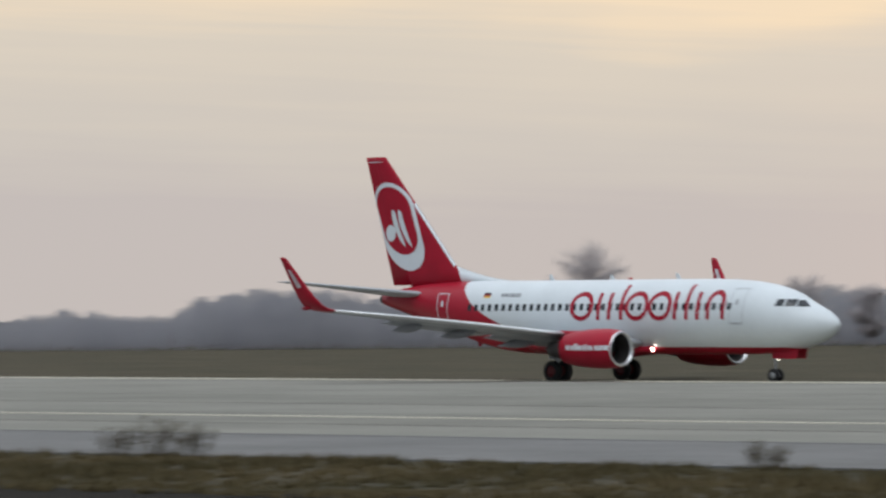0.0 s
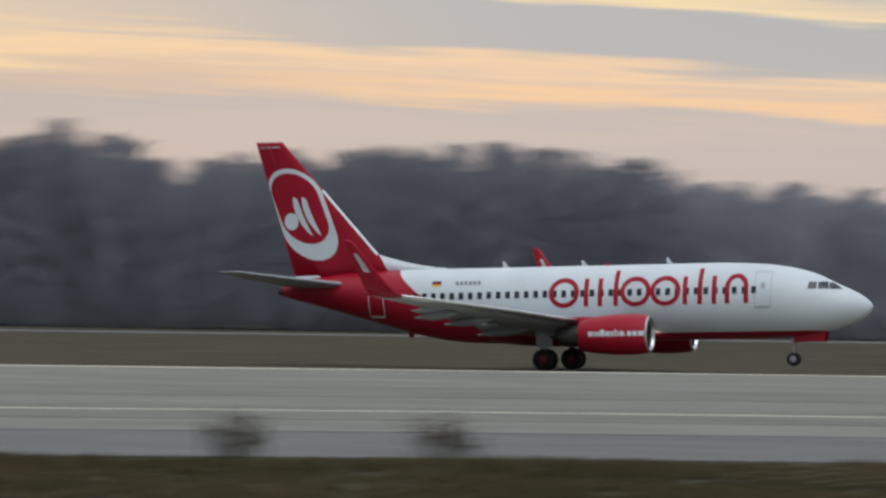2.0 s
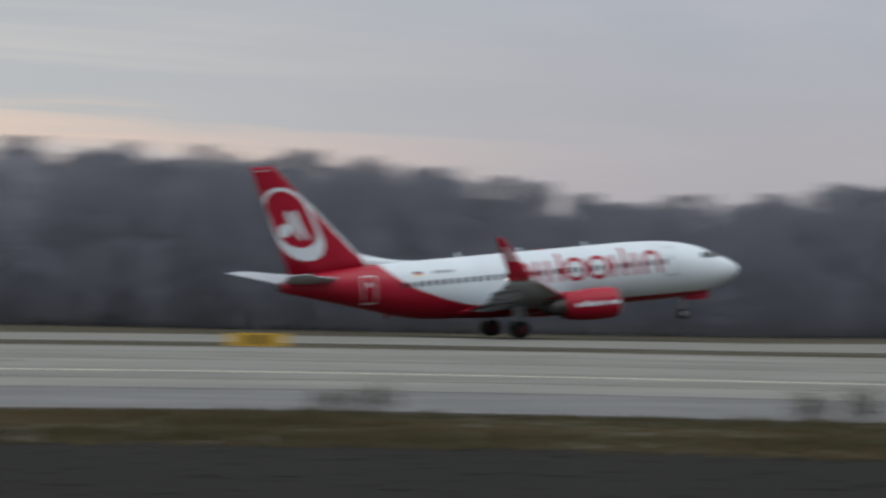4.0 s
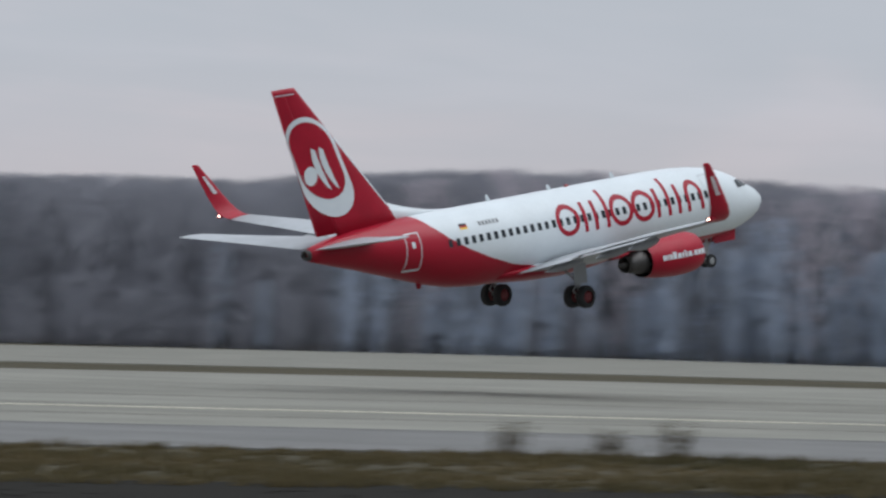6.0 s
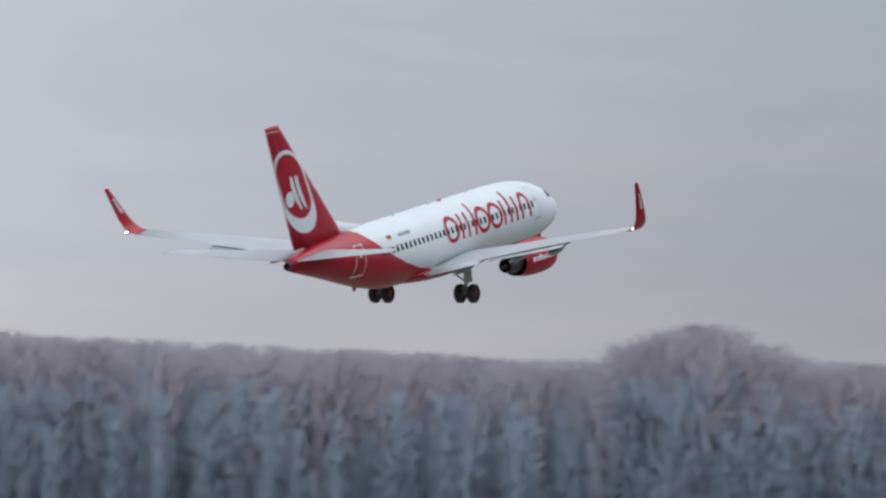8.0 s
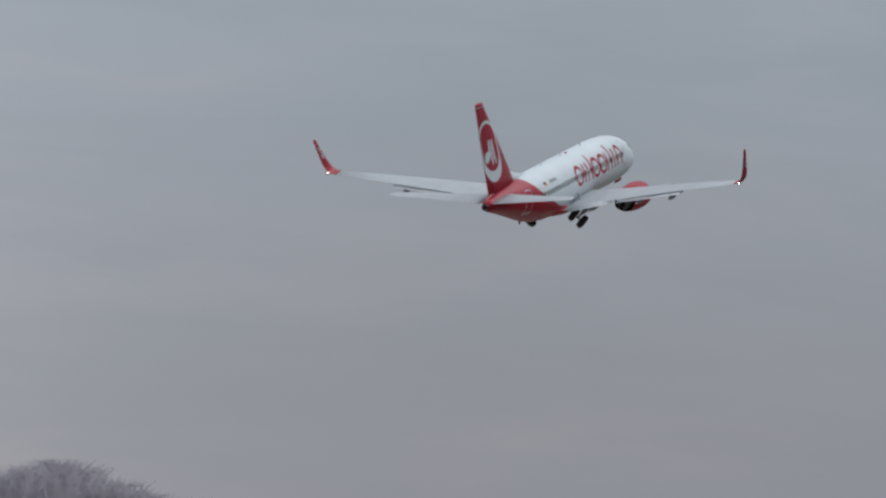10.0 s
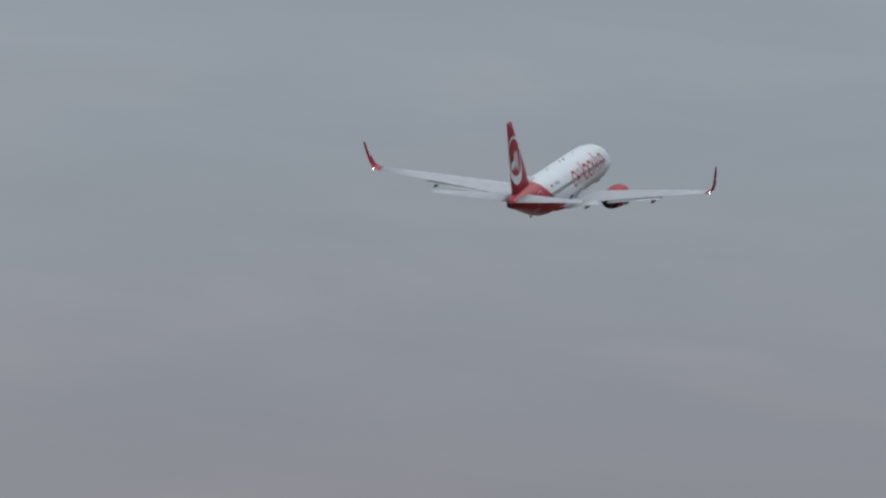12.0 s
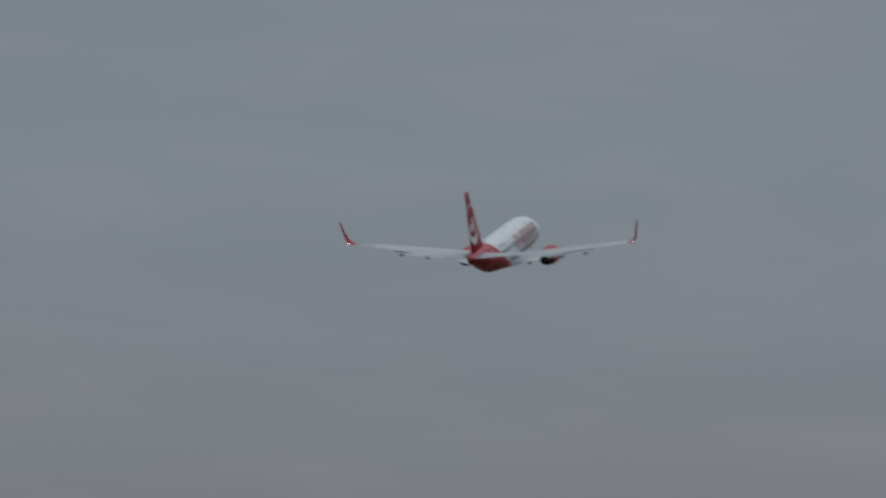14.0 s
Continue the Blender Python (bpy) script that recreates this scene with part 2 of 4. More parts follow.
M["red"].node_tree.nodes["Principled BSDF"].inputs["Specular IOR Level"].default_value = 0.22


# ---- mesh helpers ----
def mesh_of(name, verts, faces, mat, smooth=False):
    me = bpy.data.meshes.new(name)
    me.from_pydata([tuple(v) for v in verts], [], [tuple(f) for f in faces])
    me.materials.append(mat)
    if smooth:
        me.polygons.foreach_set("use_smooth", [True] * len(me.polygons))
    me.update()
    return me


def part(name, verts, faces, mat, parent=None, label="", smooth=False):
    ob = new(name, mesh_of(name, verts, faces, mat, smooth))
    if parent is not None:
        ob.parent = parent
    if label:
        tagged(ob, label)
    return ob


def loft(rings, cap=True):
    """Faces through rings of equal length."""
    n = len(rings[0])
    verts = [p for ring in rings for p in ring]
    faces = []
    for i in range(len(rings) - 1):
        for j in range(n):
            k = (j + 1) % n
            faces.append((i * n + j, i * n + k, (i + 1) * n + k, (i + 1) * n + j))
    if cap:
        faces.append(tuple(range(n - 1, -1, -1)))
        faces.append(tuple((len(rings) - 1) * n + j for j in range(n)))
    return verts, faces


def tube(a, b, ra, rb, n=10):
    a, b = Vector(a), Vector(b)
    q = (b - a).to_track_quat("Z", "Y").to_matrix()
    rings = []
    for c, r in ((a, ra), (b, rb)):
        rings.append([c + q @ Vector((r * math.cos(2 * math.pi * i / n), r * math.sin(2 * math.pi * i / n), 0)) for i in range(n)])
    return loft(rings)


def join(*shapes):
    verts, faces = [], []
    for v, f in shapes:
        o = len(verts)
        verts += list(v)
        faces += [tuple(i + o for i in q) for q in f]
    return verts, faces


def block(x0, x1, y0, y1, z0, z1, bevel=0.0):
    b = min(bevel, (x1 - x0) / 3, (y1 - y0) / 3)
    ring = [(x0 + b, y0), (x1 - b, y0), (x1, y0 + b), (x1, y1 - b), (x1 - b, y1), (x0 + b, y1), (x0, y1 - b), (x0, y0 + b)] if b else [(x0, y0), (x1, y0), (x1, y1), (x0, y1)]
    return loft([[(x, y, z0) for x, y in ring], [(x, y, z1) for x, y in ring]])


def naca(u):
    u = min(max(u, 0), 1)
    return 5 * (0.2969 * math.sqrt(u) - 0.126 * u - 0.3516 * u * u + 0.2843 * u ** 3 - 0.1036 * u ** 4)


def foil_ring(lead, chord, thick, place, n=14):
    """A closed wing section; place(s, offset) gives the point for a station and an offset across the chord."""
    us = [(1 - math.cos(math.pi * i / n)) / 2 for i in range(n + 1)]
    ring = [place(lead + u * chord, naca(u) * thick) for u in us]
    ring += [place(lead + u * chord, -naca(u) * thick) for u in reversed(us[1:-1])]
    return ring


# ---- the airliner ----
STATIONS = [(0, 3.0, 0.04, 0.04), (0.08, 2.99, 0.21, 0.21), (0.3, 2.985, 0.435, 0.45), (0.7, 2.99, 0.71, 0.74),
            (1.2, 3.005, 0.935, 1.0), (1.7, 3.04, 1.12, 1.22), (2.2, 3.105, 1.315, 1.4), (2.7, 3.18, 1.5, 1.55),
            (3.3, 3.245, 1.655, 1.67), (4.2, 3.315, 1.815, 1.78), (5.3, 3.375, 1.925, 1.86), (6.5, 3.412, 1.977, 1.88),
            (8, 3.44, 2.005, 1.88), (20.0, 3.44, 2.005, 1.88), (21.5, 3.47, 1.98, 1.87), (23, 3.56, 1.9, 1.83),
            (24.5, 3.72, 1.74, 1.72), (26, 3.93, 1.51, 1.55), (27.5, 4.13, 1.26, 1.33), (29, 4.3, 0.98, 1.05),
            (30.4, 4.4, 0.7, 0.74), (31.4, 4.45, 0.47, 0.48), (32.0, 4.47, 0.3, 0.3)]


def hull(s):
    st = np.array(STATIONS)
    return [float(np.interp(s, st[:, 0], st[:, k])) for k in (1, 2, 3)]


def skin(s, z, side, out=0.015):
    """The point of the hull's skin at station s and height z, a little proud."""
    zc, hz, hy = hull(s)
    k = min(0.985, max(-0.985, (z - zc) / hz))
    y = hy * math.sqrt(1 - k * k)
    n = Vector((0, y / hy ** 2, (z - zc) / hz ** 2)).normalized()
    return (NOSE_X - s, side * (y + out * n.y), zc + k * hz + out * n.z)


def fin_lead(z):
    return 25.9 + (z - 5.4) * (31.93 - 25.9) / (12.43 - 5.4)


def fin_trail(z):
    return 31.3 + (z - 5.0) * (33.4 - 31.3) / (12.43 - 5.0)


def fin_half(s, z):
    a, b = fin_lead(z), fin_trail(z)
    t = 0.56 - (z - 5) * 0.045
    return naca((s - a) / (b - a)) * t * 0.9


def fin_skin(s, z, side, out=0.015):
    return (NOSE_X - s, side * (fin_half(s, z) + out), z)


def ribbon(points, width, place, side):
    """A painted band of that width along points (s, z) laid on a skin."""
    verts, faces = [], []
    n = len(points)
    for i in range(n):
        a, b = Vector(points[max(0, i - 1)]), Vector(points[min(n - 1, i + 1)])
        if (Vector(points[0]) - Vector(points[-1])).length < 1e-6:
            a, b = Vector(points[(i - 1) % (n - 1)]), Vector(points[(i + 1) % (n - 1)])
        d = (b - a).normalized()
        nrm = Vector((-d.y, d.x))
        for w in (-0.5, 0, 0.5):
            p = Vector(points[i]) + nrm * w * width
            verts.append(place(p.x, p.y, side))
        if i:
            o = (i - 1) * 3
            faces += [(o, o + 1, o + 4, o + 3), (o + 1, o + 2, o + 5, o + 4)]
    return verts, faces


def patch(s0, s1, z0, z1, place, side, nu=3, nv=3, slant=0.0):
    verts, faces = [], []
    for i in range(nu + 1):
        for j in range(nv + 1):
            v = j / nv
            verts.append(place(s0 + (s1 - s0) * i / nu + slant * v, z0 + (z1 - z0) * v, side))
    for i in range(nu):
        for j in range(nv):
            a = i * (nv + 1) + j
            faces.append((a, a + 1, a + nv + 2, a + nv + 1))
    return verts, faces


def arc(cx, cz, rx, rz, a0, a1, n=28):
    return [(cx + rx * math.cos(radians(a0 + (a1 - a0) * i / n)), cz + rz * math.sin(radians(a0 + (a1 - a0) * i / n))) for i in range(n + 1)]


def fan(points, place, side, rings=4):
    """A filled convex outline laid on a skin."""
    c = sum((Vector(p) for p in points), Vector((0, 0))) / len(points)
    n = len(points)
    verts = [place(c.x, c.y, side)]
    faces = []
    for k in range(1, rings + 1):
        for p in points:
            q = c + (Vector(p) - c) * k / rings
            verts.append(place(q.x, q.y, side))
    for j in range(n):
        faces.append((0, 1 + j, 1 + (j + 1) % n))
    for k in range(rings - 1):
        for j in range(n):
            a, b = 1 + k * n + j, 1 + k * n + (j + 1) % n
            faces.append((a, b, b + n, a + n))
    return verts, faces


def lathe_x(profile, yc, zc, n=32, flat=0.0):
    """A body of revolution about x from (x, radius); flat lowers the bulge of the underside."""
    rings = []
    for x, r in profile:
        ring = []
        for i in range(n):
            a = 2 * math.pi * i / n
            zz = r * math.sin(a)
            if zz < 0:
                zz *= 1 - flat
            ring.append((x, yc + r * math.cos(a), zc + zz))
        rings.append(ring)
    return loft(rings, cap=False)


def build_wing(plane, side):
    stations = [(1.2, 12.0, 19.7, 2.05, 0.92), (1.9, 12.5, 19.6, 2.12, 0.85), (3.4, 13.55, 19.4, 2.34, 0.66), (4.9, 14.5, 19.25, 2.56, 0.54),
                (5.9, 15.05, 19.35, 2.69, 0.47), (9.0, 16.65, 20.25, 3.10, 0.38), (13.0, 18.7, 21.2, 3.57, 0.27), (16.4, 20.45, 21.98, 3.92, 0.17)]
    rings = []
    for y, a, b, z, t in stations:
        rings.append(foil_ring(a, b - a, t * 0.9, lambda s, o, y=y, z=z, a=a: (NOSE_X - s, side * y, z + o - 0.022 * (s - a))))
    ob = part("wing", *loft(rings), M["wing"], plane, "light grey metal wing with a bright leading edge", True)
    # slat along the leading edge
    rings = []
    for y, a, b, z, t in stations[3:]:
        c = min(0.5, 0.13 * (b - a))
        pts = []
        for k in range(9):
            u = c * (k / 8) ** 2
            pts.append((NOSE_X - (a - 0.07 + u), side * y, z - 0.03 + naca(u / (b - a)) * t * 0.9 + 0.012))
        for k in range(8, -1, -1):
            u = c * 0.7 * (k / 8) ** 2
            pts.append((NOSE_X - (a - 0.02 + u), side * y, z - 0.06 - naca(u / (b - a)) * t * 0.7 - 0.012))
        rings.append(pts)
    part("slat", *loft(rings), M["metal"], ob, "bright metal leading-edge slat", True)
    # flaps, lowered a little
    for y0, y1 in ((2.1, 5.4), (6.1, 11.8)):
        rings = []
        for y in (y0, y1):
            st = np.array(stations)
            b, z = float(np.interp(y, st[:, 0], st[:, 2])), float(np.interp(y, st[:, 0], st[:, 3]))
            rings.append(foil_ring(b - 0.75, 1.35, 0.13, lambda s, o, y=y, z=z, b=b: (NOSE_X - s, side * y, z - 0.17 + o - 0.13 * (s - b))))
        part("flap", *loft(rings), M["wing"], ob, "", True)
    # canoe-shaped fairings under the flaps
    for y, ln in ((3.9, 2.9), (8.0, 2.7), (10.9, 2.3)):
        st = np.array(stations)
        b, z = float(np.interp(y, st[:, 0], st[:, 2])), float(np.interp(y, st[:, 0], st[:, 3]))
        prof = [(NOSE_X - (b + 0.85 - ln + ln * k / 10), 0.015 + 0.19 * math.sin(math.pi * (k / 10) ** 0.8)) for k in range(11)]
        v, f = lathe_x(prof, side * y, 0, 12)
        v = [(p[0], p[1], z - 0.42 + p[2] * 1.25 - 0.10 * (NOSE_X - p[0] - b)) for p in v]
        part("flap_fairing", v, f, M["fairing"], ob, "grey canoe-shaped flap fairing", True)
    # blended winglet
    rings = []
    path = [(16.35, 20.42, 21.97, 3.895, 0), (16.7, 20.62, 22.08, 3.98, 22), (17.0, 20.82, 22.2, 4.2, 48), (17.2, 21.08, 22.32, 4.55, 66),
            (17.38, 21.45, 22.5, 5.05, 73), (17.6, 22.02, 22.78, 5.85, 75), (17.79, 22.6, 23.05, 6.62, 76), (17.81, 22.75, 23.06, 6.70, 76)]
    for y, a, b, z, tilt in path:
        ct, stl = math.cos(radians(tilt)), math.sin(radians(tilt))
        rings.append(foil_ring(a, b - a, 0.16 * (b - a) ** 0.5, lambda s, o, y=y, z=z, ct=ct, stl=stl: (NOSE_X - s, side * (y - o * stl), z + o * ct), 10))
    wl = part("winglet", *loft(rings), M["red"], ob, "upswept red winglet with a white bar", True)
    # a row of short white bars stands for the lettering, on both faces
    for face in (1, -1):
        v, f = [], []
        for k in range(8):
            t0, t1 = 0.16 + 0.075 * k, 0.16 + 0.075 * k + 0.05
            o = len(v)
            for t in (t0, t1):
                z = 4.9 + (6.45 - 4.9) * t
                y = 17.34 + (17.75 - 17.34) * t
                a = 21.35 + (22.5 - 21.35) * t
                c = 22.45 - 21.35 + (0.5 - 1.1) * t
                for u in (0.30, 0.62):
                    v.append((NOSE_X - (a + u * c), side * (y + face * (0.10 - 0.03 * t)), z - face * 0.02))
            f.append((o, o + 1, o + 3, o + 2))
        part("lettering_band", v, f, M["white"], wl)
    part("navigation_light", *tube((NOSE_X - 22.16, side * 16.9, 4.04), (NOSE_X - 22.24, side * 16.9, 4.04), 0.042, 0.042, 8), M["tail_lamp"], wl, "glowing white tip light")
    part("light_housing", *lathe_x([(NOSE_X - 21.7, 0.03), (NOSE_X - 22.0, 0.11), (NOSE_X - 22.26, 0.11), (NOSE_X - 22.26, 0.085), (NOSE_X - 22.1, 0.085)], side * 16.9, 4.04, 10), M["red"], wl, "", True)
    return ob


def build_engine(plane, side):
    yc, zc = side * 4.83, 1.74
    x = lambda s: NOSE_X - (12.72 + (s - 12.6) * 0.86)
    outer = [(x(10.32), 0.86), (x(10.22), 0.92), (x(10.28), 0.98), (x(10.6), 1.06), (x(11.3), 1.11), (x(12.4), 1.10), (x(13.6), 1.0), (x(14.5), 0.84)]
    eng = part("engine", *lathe_x(outer[2:], yc, zc, 36, 0.10), M["red"], plane, "red engine cowl with a row of white bars", True)
    lip = [(x(10.40), 0.815), (x(10.27), 0.845), (x(10.21), 0.90), (x(10.235), 0.95), (x(10.30), 0.985)]
    part("intake_duct", *lathe_x([(x(11.5), 0.765), (x(10.8), 0.775), (x(10.40), 0.813)], yc, zc, 36, 0.10), M["dark_metal"], eng, "dark intake duct", True)
    part("intake_lip", *lathe_x([(a, r * 1.003) for a, r in lip], yc, zc, 36, 0.10), M["metal"], eng, "bare polished intake lip", True)
    shapes = [lathe_x([(x(10.9), 0.005), (x(11.15), 0.16), (x(11.4), 0.26)], yc, zc, 16)]
    for k in range(24):
        a = 2 * math.pi * k / 24
        ca, sa, cb, sb = math.cos(a), math.sin(a), math.cos(a + 0.2), math.sin(a + 0.2)
        shapes.append(([(x(11.3), yc + 0.22 * ca, zc + 0.22 * sa), (x(11.35), yc + 0.76 * ca, zc + 0.70 * sa), (x(11.5), yc + 0.76 * cb, zc + 0.70 * sb), (x(11.45), yc + 0.22 * cb, zc + 0.22 * sb)], [(0, 1, 2, 3)]))
    shapes.append(lathe_x([(x(11.7), 0.005), (x(11.71), 0.77)], yc, zc, 24))
    part("fan", *join(*shapes), M["dark_metal"], eng, "dark fan with a spinner")
    part("fan_duct", *lathe_x([(x(14.52), 0.825), (x(14.5), 0.775), (x(13.9), 0.74), (x(13.7), 0.735), (x(13.7), 0.5)], yc, zc, 32, 0.10), M["dark_metal"], eng, "dark fan duct at the cowl's rear", True)
    core = [(x(13.6), 0.62), (x(14.5), 0.60), (x(15.5), 0.46), (x(15.9), 0.40), (x(15.9), 0.36), (x(15.2), 0.34)]
    part("core_nozzle", *lathe_x(core, yc, zc + 0.02, 24), M["dark_metal"], eng, "dark burnt exhaust nozzle", True)
    part("exhaust_cone", *lathe_x([(x(15.2), 0.28), (x(15.9), 0.20), (x(16.5), 0.02)], yc, zc + 0.02, 16), M["dark_metal"], eng, "", True)
    pyl = []
    for z, a, b, t in ((2.35, 11.6, 16.4, 0.22), (2.62, 12.0, 16.6, 0.2), (2.74, 13.4, 16.6, 0.12)):
        pyl.append([(p[0], yc + p[1], z) for p in foil_ring(a, b - a, t * 2, lambda s, o: (NOSE_X - s, o, 0), 8)])
    part("pylon", *loft(pyl), M["red"], eng, "", True)

    def cowl(s, z, sd):
        r = float(np.interp(12.6 + (s - 12.72) / 0.86, [10.28, 10.6, 11.3, 12.4, 13.6, 14.5], [0.98, 1.06, 1.11, 1.10, 1.0, 0.84])) + 0.015
        dz = z - zc
        k = max(-0.95, min(0.95, dz / (r * (0.9 if dz < 0 else 1))))
        return (NOSE_X - s, yc + sd * r * math.sqrt(1 - k * k), z)
    for sd in (1, -1):
        shapes = []
        widths = [0.24, 0.09, 0.16, 0.25, 0.25, 0.15, 0.09, 0.09, 0.22, 0.07, 0.22, 0.24, 0.30]
        s = 13.75
        for i, w in enumerate(widths):
            tall = 0.34 if i in (3, 6) else 0.25
            if i != 9:
                shapes.append(patch(s, s - w, 1.72, 1.72 + tall, cowl, sd, 2, 2))
            else:
                shapes.append(patch(s, s - w, 1.72, 1.80, cowl, sd, 1, 1))
            s -= w + 0.05
        part("lettering_band", *join(*shapes), M["white"], eng, "row of white bars on the cowl")
    return eng


def wheel(xc, yc, zc, r, w, parent, red=True):
    prof = [(-w / 2, r * 0.55), (-w / 2, r * 0.86), (-w * 0.34, r * 0.98), (0, r), (w * 0.34, r * 0.98), (w / 2, r * 0.86), (w / 2, r * 0.55)]
    rings = []
    for o, rr in prof:
        rings.append([(xc + rr * math.cos(2 * math.pi * i / 28), yc + o, zc + rr * math.sin(2 * math.pi * i / 28)) for i in range(28)])
    ty = part("tyre", *loft(rings, False), M["black"], parent, "black rubber tyre", True)
    rings = []
    for o, rr in ((-w * 0.42, 0.02), (-w * 0.45, r * 0.2), (-w * 0.36, r * 0.56), (w * 0.36, r * 0.56), (w * 0.45, r * 0.2), (w * 0.42, 0.02)):
        rings.append([(xc + rr * math.cos(2 * math.pi * i / 16), yc + o, zc + rr * math.sin(2 * math.pi * i / 16)) for i in range(16)])
    part("rim", *loft(rings, False), M["rim"] if red else M["strut"], parent, "", True)
    return ty


def build_main_gear(plane, side):
    leg = new("main_gear", None)
    leg.parent = plane
    leg.location = (0, side * 2.86, 2.2)
    part("strut", *join(tube((0, 0, 0.3), (0, 0, -1.1), 0.13, 0.12), tube((0, 0, -1.0), (0, 0, -1.66), 0.08, 0.08)), M["strut"], leg)
    part("drag_brace", *tube((0.0, -side * 1.2, -0.1), (0, 0, -0.95), 0.06, 0.05), M["strut"], leg)
    part("torque_link", *join(tube((-0.12, 0, -1.0), (-0.42, 0, -1.3), 0.045, 0.04), tube((-0.42, 0, -1.3), (-0.1, 0, -1.6), 0.04, 0.045)), M["strut"], leg)
    part("axle", *tube((0, -0.5, -1.635), (0, 0.5, -1.635), 0.07, 0.07), M["strut"], leg)
    for o in (-0.43, 0.43):
        wheel(0, o, -1.635, 0.565, 0.40, leg)
    part("leg_door", *block(-0.45, 0.45, side * 0.20, side * 0.20 + 0.03, -1.0, -0.02, 0.01), M["wing"], leg)
    return leg


def build_nose_gear(plane):
    leg = new("nose_gear", None)
    leg.parent = plane
    leg.location = (12.6, 0, 1.75)
    part("strut", *join(tube((0, 0, 0.1), (0, 0, -0.9), 0.09, 0.08), tube((0, 0, -0.85), (0, 0, -1.4), 0.055, 0.055)), M["strut"], leg)
    part("brace", *tube((0.7, 0, 0), (0, 0, -0.7), 0.045, 0.04), M["strut"], leg)
    part("axle", *tube((0, -0.3, -1.405), (0, 0.3, -1.405), 0.05, 0.05), M["strut"], leg)
    for o in (-0.21, 0.21):
        wheel(0, o, -1.405, 0.345, 0.2, leg, False)
    part("taxi_light", *tube((0.12, 0, -0.55), (0.14, 0, -0.55), 0.08, 0.08), M["tail_lamp"], leg, "glowing taxi light")
    part("light_housing", *lathe_x([(0.05, 0.05), (0.1, 0.1), (0.17, 0.1), (0.17, 0.085), (0.13, 0.085)], 0, -0.55, 10), M["strut"], leg, "", True)
    return leg


def build_airliner():
    plane = new("airliner", None)
    tagged(plane, "white and red twin-engine airliner taking off from the runway", "airplane")
    ss = sorted(set([s for s, *_ in STATIONS] + [0.5, 0.95, 1.45] + list(np.arange(6.5, 32, 0.75))))
    rings = []
    for s in ss:
        zc, hz, hy = hull(s)
        rings.append([(NOSE_X - s, hy * math.cos(a), zc + hz * math.sin(a)) for a in [2 * math.pi * i / 56 for i in range(56)]])
    body = part("fuselage", *loft(rings), M["livery"], plane, "white fuselage with a red belly and tail end", True)
    # wing root fairing
    rings = []
    for k in range(15):
        u = k / 14
        w = math.sin(math.pi * u) ** 0.55 if 0 < u < 1 else 0.02
        s = 10.6 + 11.2 * u
        rings.append([(NOSE_X - s, 2.08 * w * math.cos(a), 1.95 + (0.30 * math.sin(a) if math.sin(a) > 0 else 0.74 * math.sin(a)) * w) for a in [2 * math.pi * i / 28 for i in range(28)]])
    part("belly_fairing", *loft(rings), M["livery"], plane, "red belly fairing", True)
    # tail
    rings = []
    for z in (4.9, 6.0, 7.5, 9.0, 10.5, 11.7, 12.2, 12.43):
        a, b = fin_lead(z), fin_trail(z) - 1.45 + (z - 5) * 0.10
        full = fin_trail(z) - a
        t = 0.56 - (z - 5) * 0.045
        us = [(b - a) / full * (1 - math.cos(math.pi * i / 20)) / 2 for i in range(21)]
        rings.append([(NOSE_X - (a + u * full), naca(u) * t * 0.9, z) for u in us] + [(NOSE_X - (a + u * full), -naca(u) * t * 0.9, z) for u in reversed(us[1:])])
    fin = part("fin", *loft(rings), M["red"], plane, "tall red tail fin with a white ring emblem", True)
    rings = []
    for z in (5.25, 7.5, 10, 12.2, 12.43):
        a, b = fin_lead(z), fin_trail(z)
        full = b - a
        c = fin_trail(z) - 1.43 + (z - 5) * 0.10
        t = 0.56 - (z - 5) * 0.045
        us = [(c - a) / full + (1 - (c - a) / full) * i / 8 for i in range(9)]
        rings.append([(NOSE_X - (a + u * full), naca(u) * t * 0.9, z) for u in us] + [(NOSE_X - (a + u * full), -naca(u) * t * 0.9, z) for u in reversed(us)])
    part("rudder", *loft(rings), M["red"], plane, "", True)
    rings = []
    for k in range(9):
        u = k / 8
        s = 22.9 + 4.3 * u
        top = 5.45 + 0.98 * u ** 1.5 + 0.05
        w = 0.04 + 0.17 * u
        rings.append([(NOSE_X - s, -w, 5.1), (NOSE_X - s, -w * 0.6, (5.1 + top) / 2 + 0.1), (NOSE_X - s, 0, top), (NOSE_X - s, w * 0.6, (5.1 + top) / 2 + 0.1), (NOSE_X - s, w, 5.1)])
    part("dorsal_fin", *loft(rings), M["white"], plane, "white dorsal fin fillet", True)
    for side in (1, -1):
        rings = []
        for y, a, b, z, t in ((0.5, 28.0, 32.0, 4.72, 0.42), (1.2, 28.6, 32.15, 4.80, 0.36), (4.0, 30.5, 32.8, 5.12, 0.24), (7.0, 32.05, 33.45, 5.44, 0.12), (7.34, 32.5, 33.5, 5.47, 0.06)):
            rings.append(foil_ring(a, b - a, t, lambda s, o, y=y, z=z: (NOSE_X - s, side * y, z + o), 10))
        part("stabilizer", *loft(rings), M["wing"], plane, "light grey tailplane", True)
    part("tail_exhaust", *lathe_x([(NOSE_X - 31.9, 0.30), (NOSE_X - 32.25, 0.22), (NOSE_X - 32.2, 0.16), (NOSE_X - 31.9, 0.1)], 0, 4.47, 20), M["dark_metal"], plane, "dark exhaust at the tail end", True)
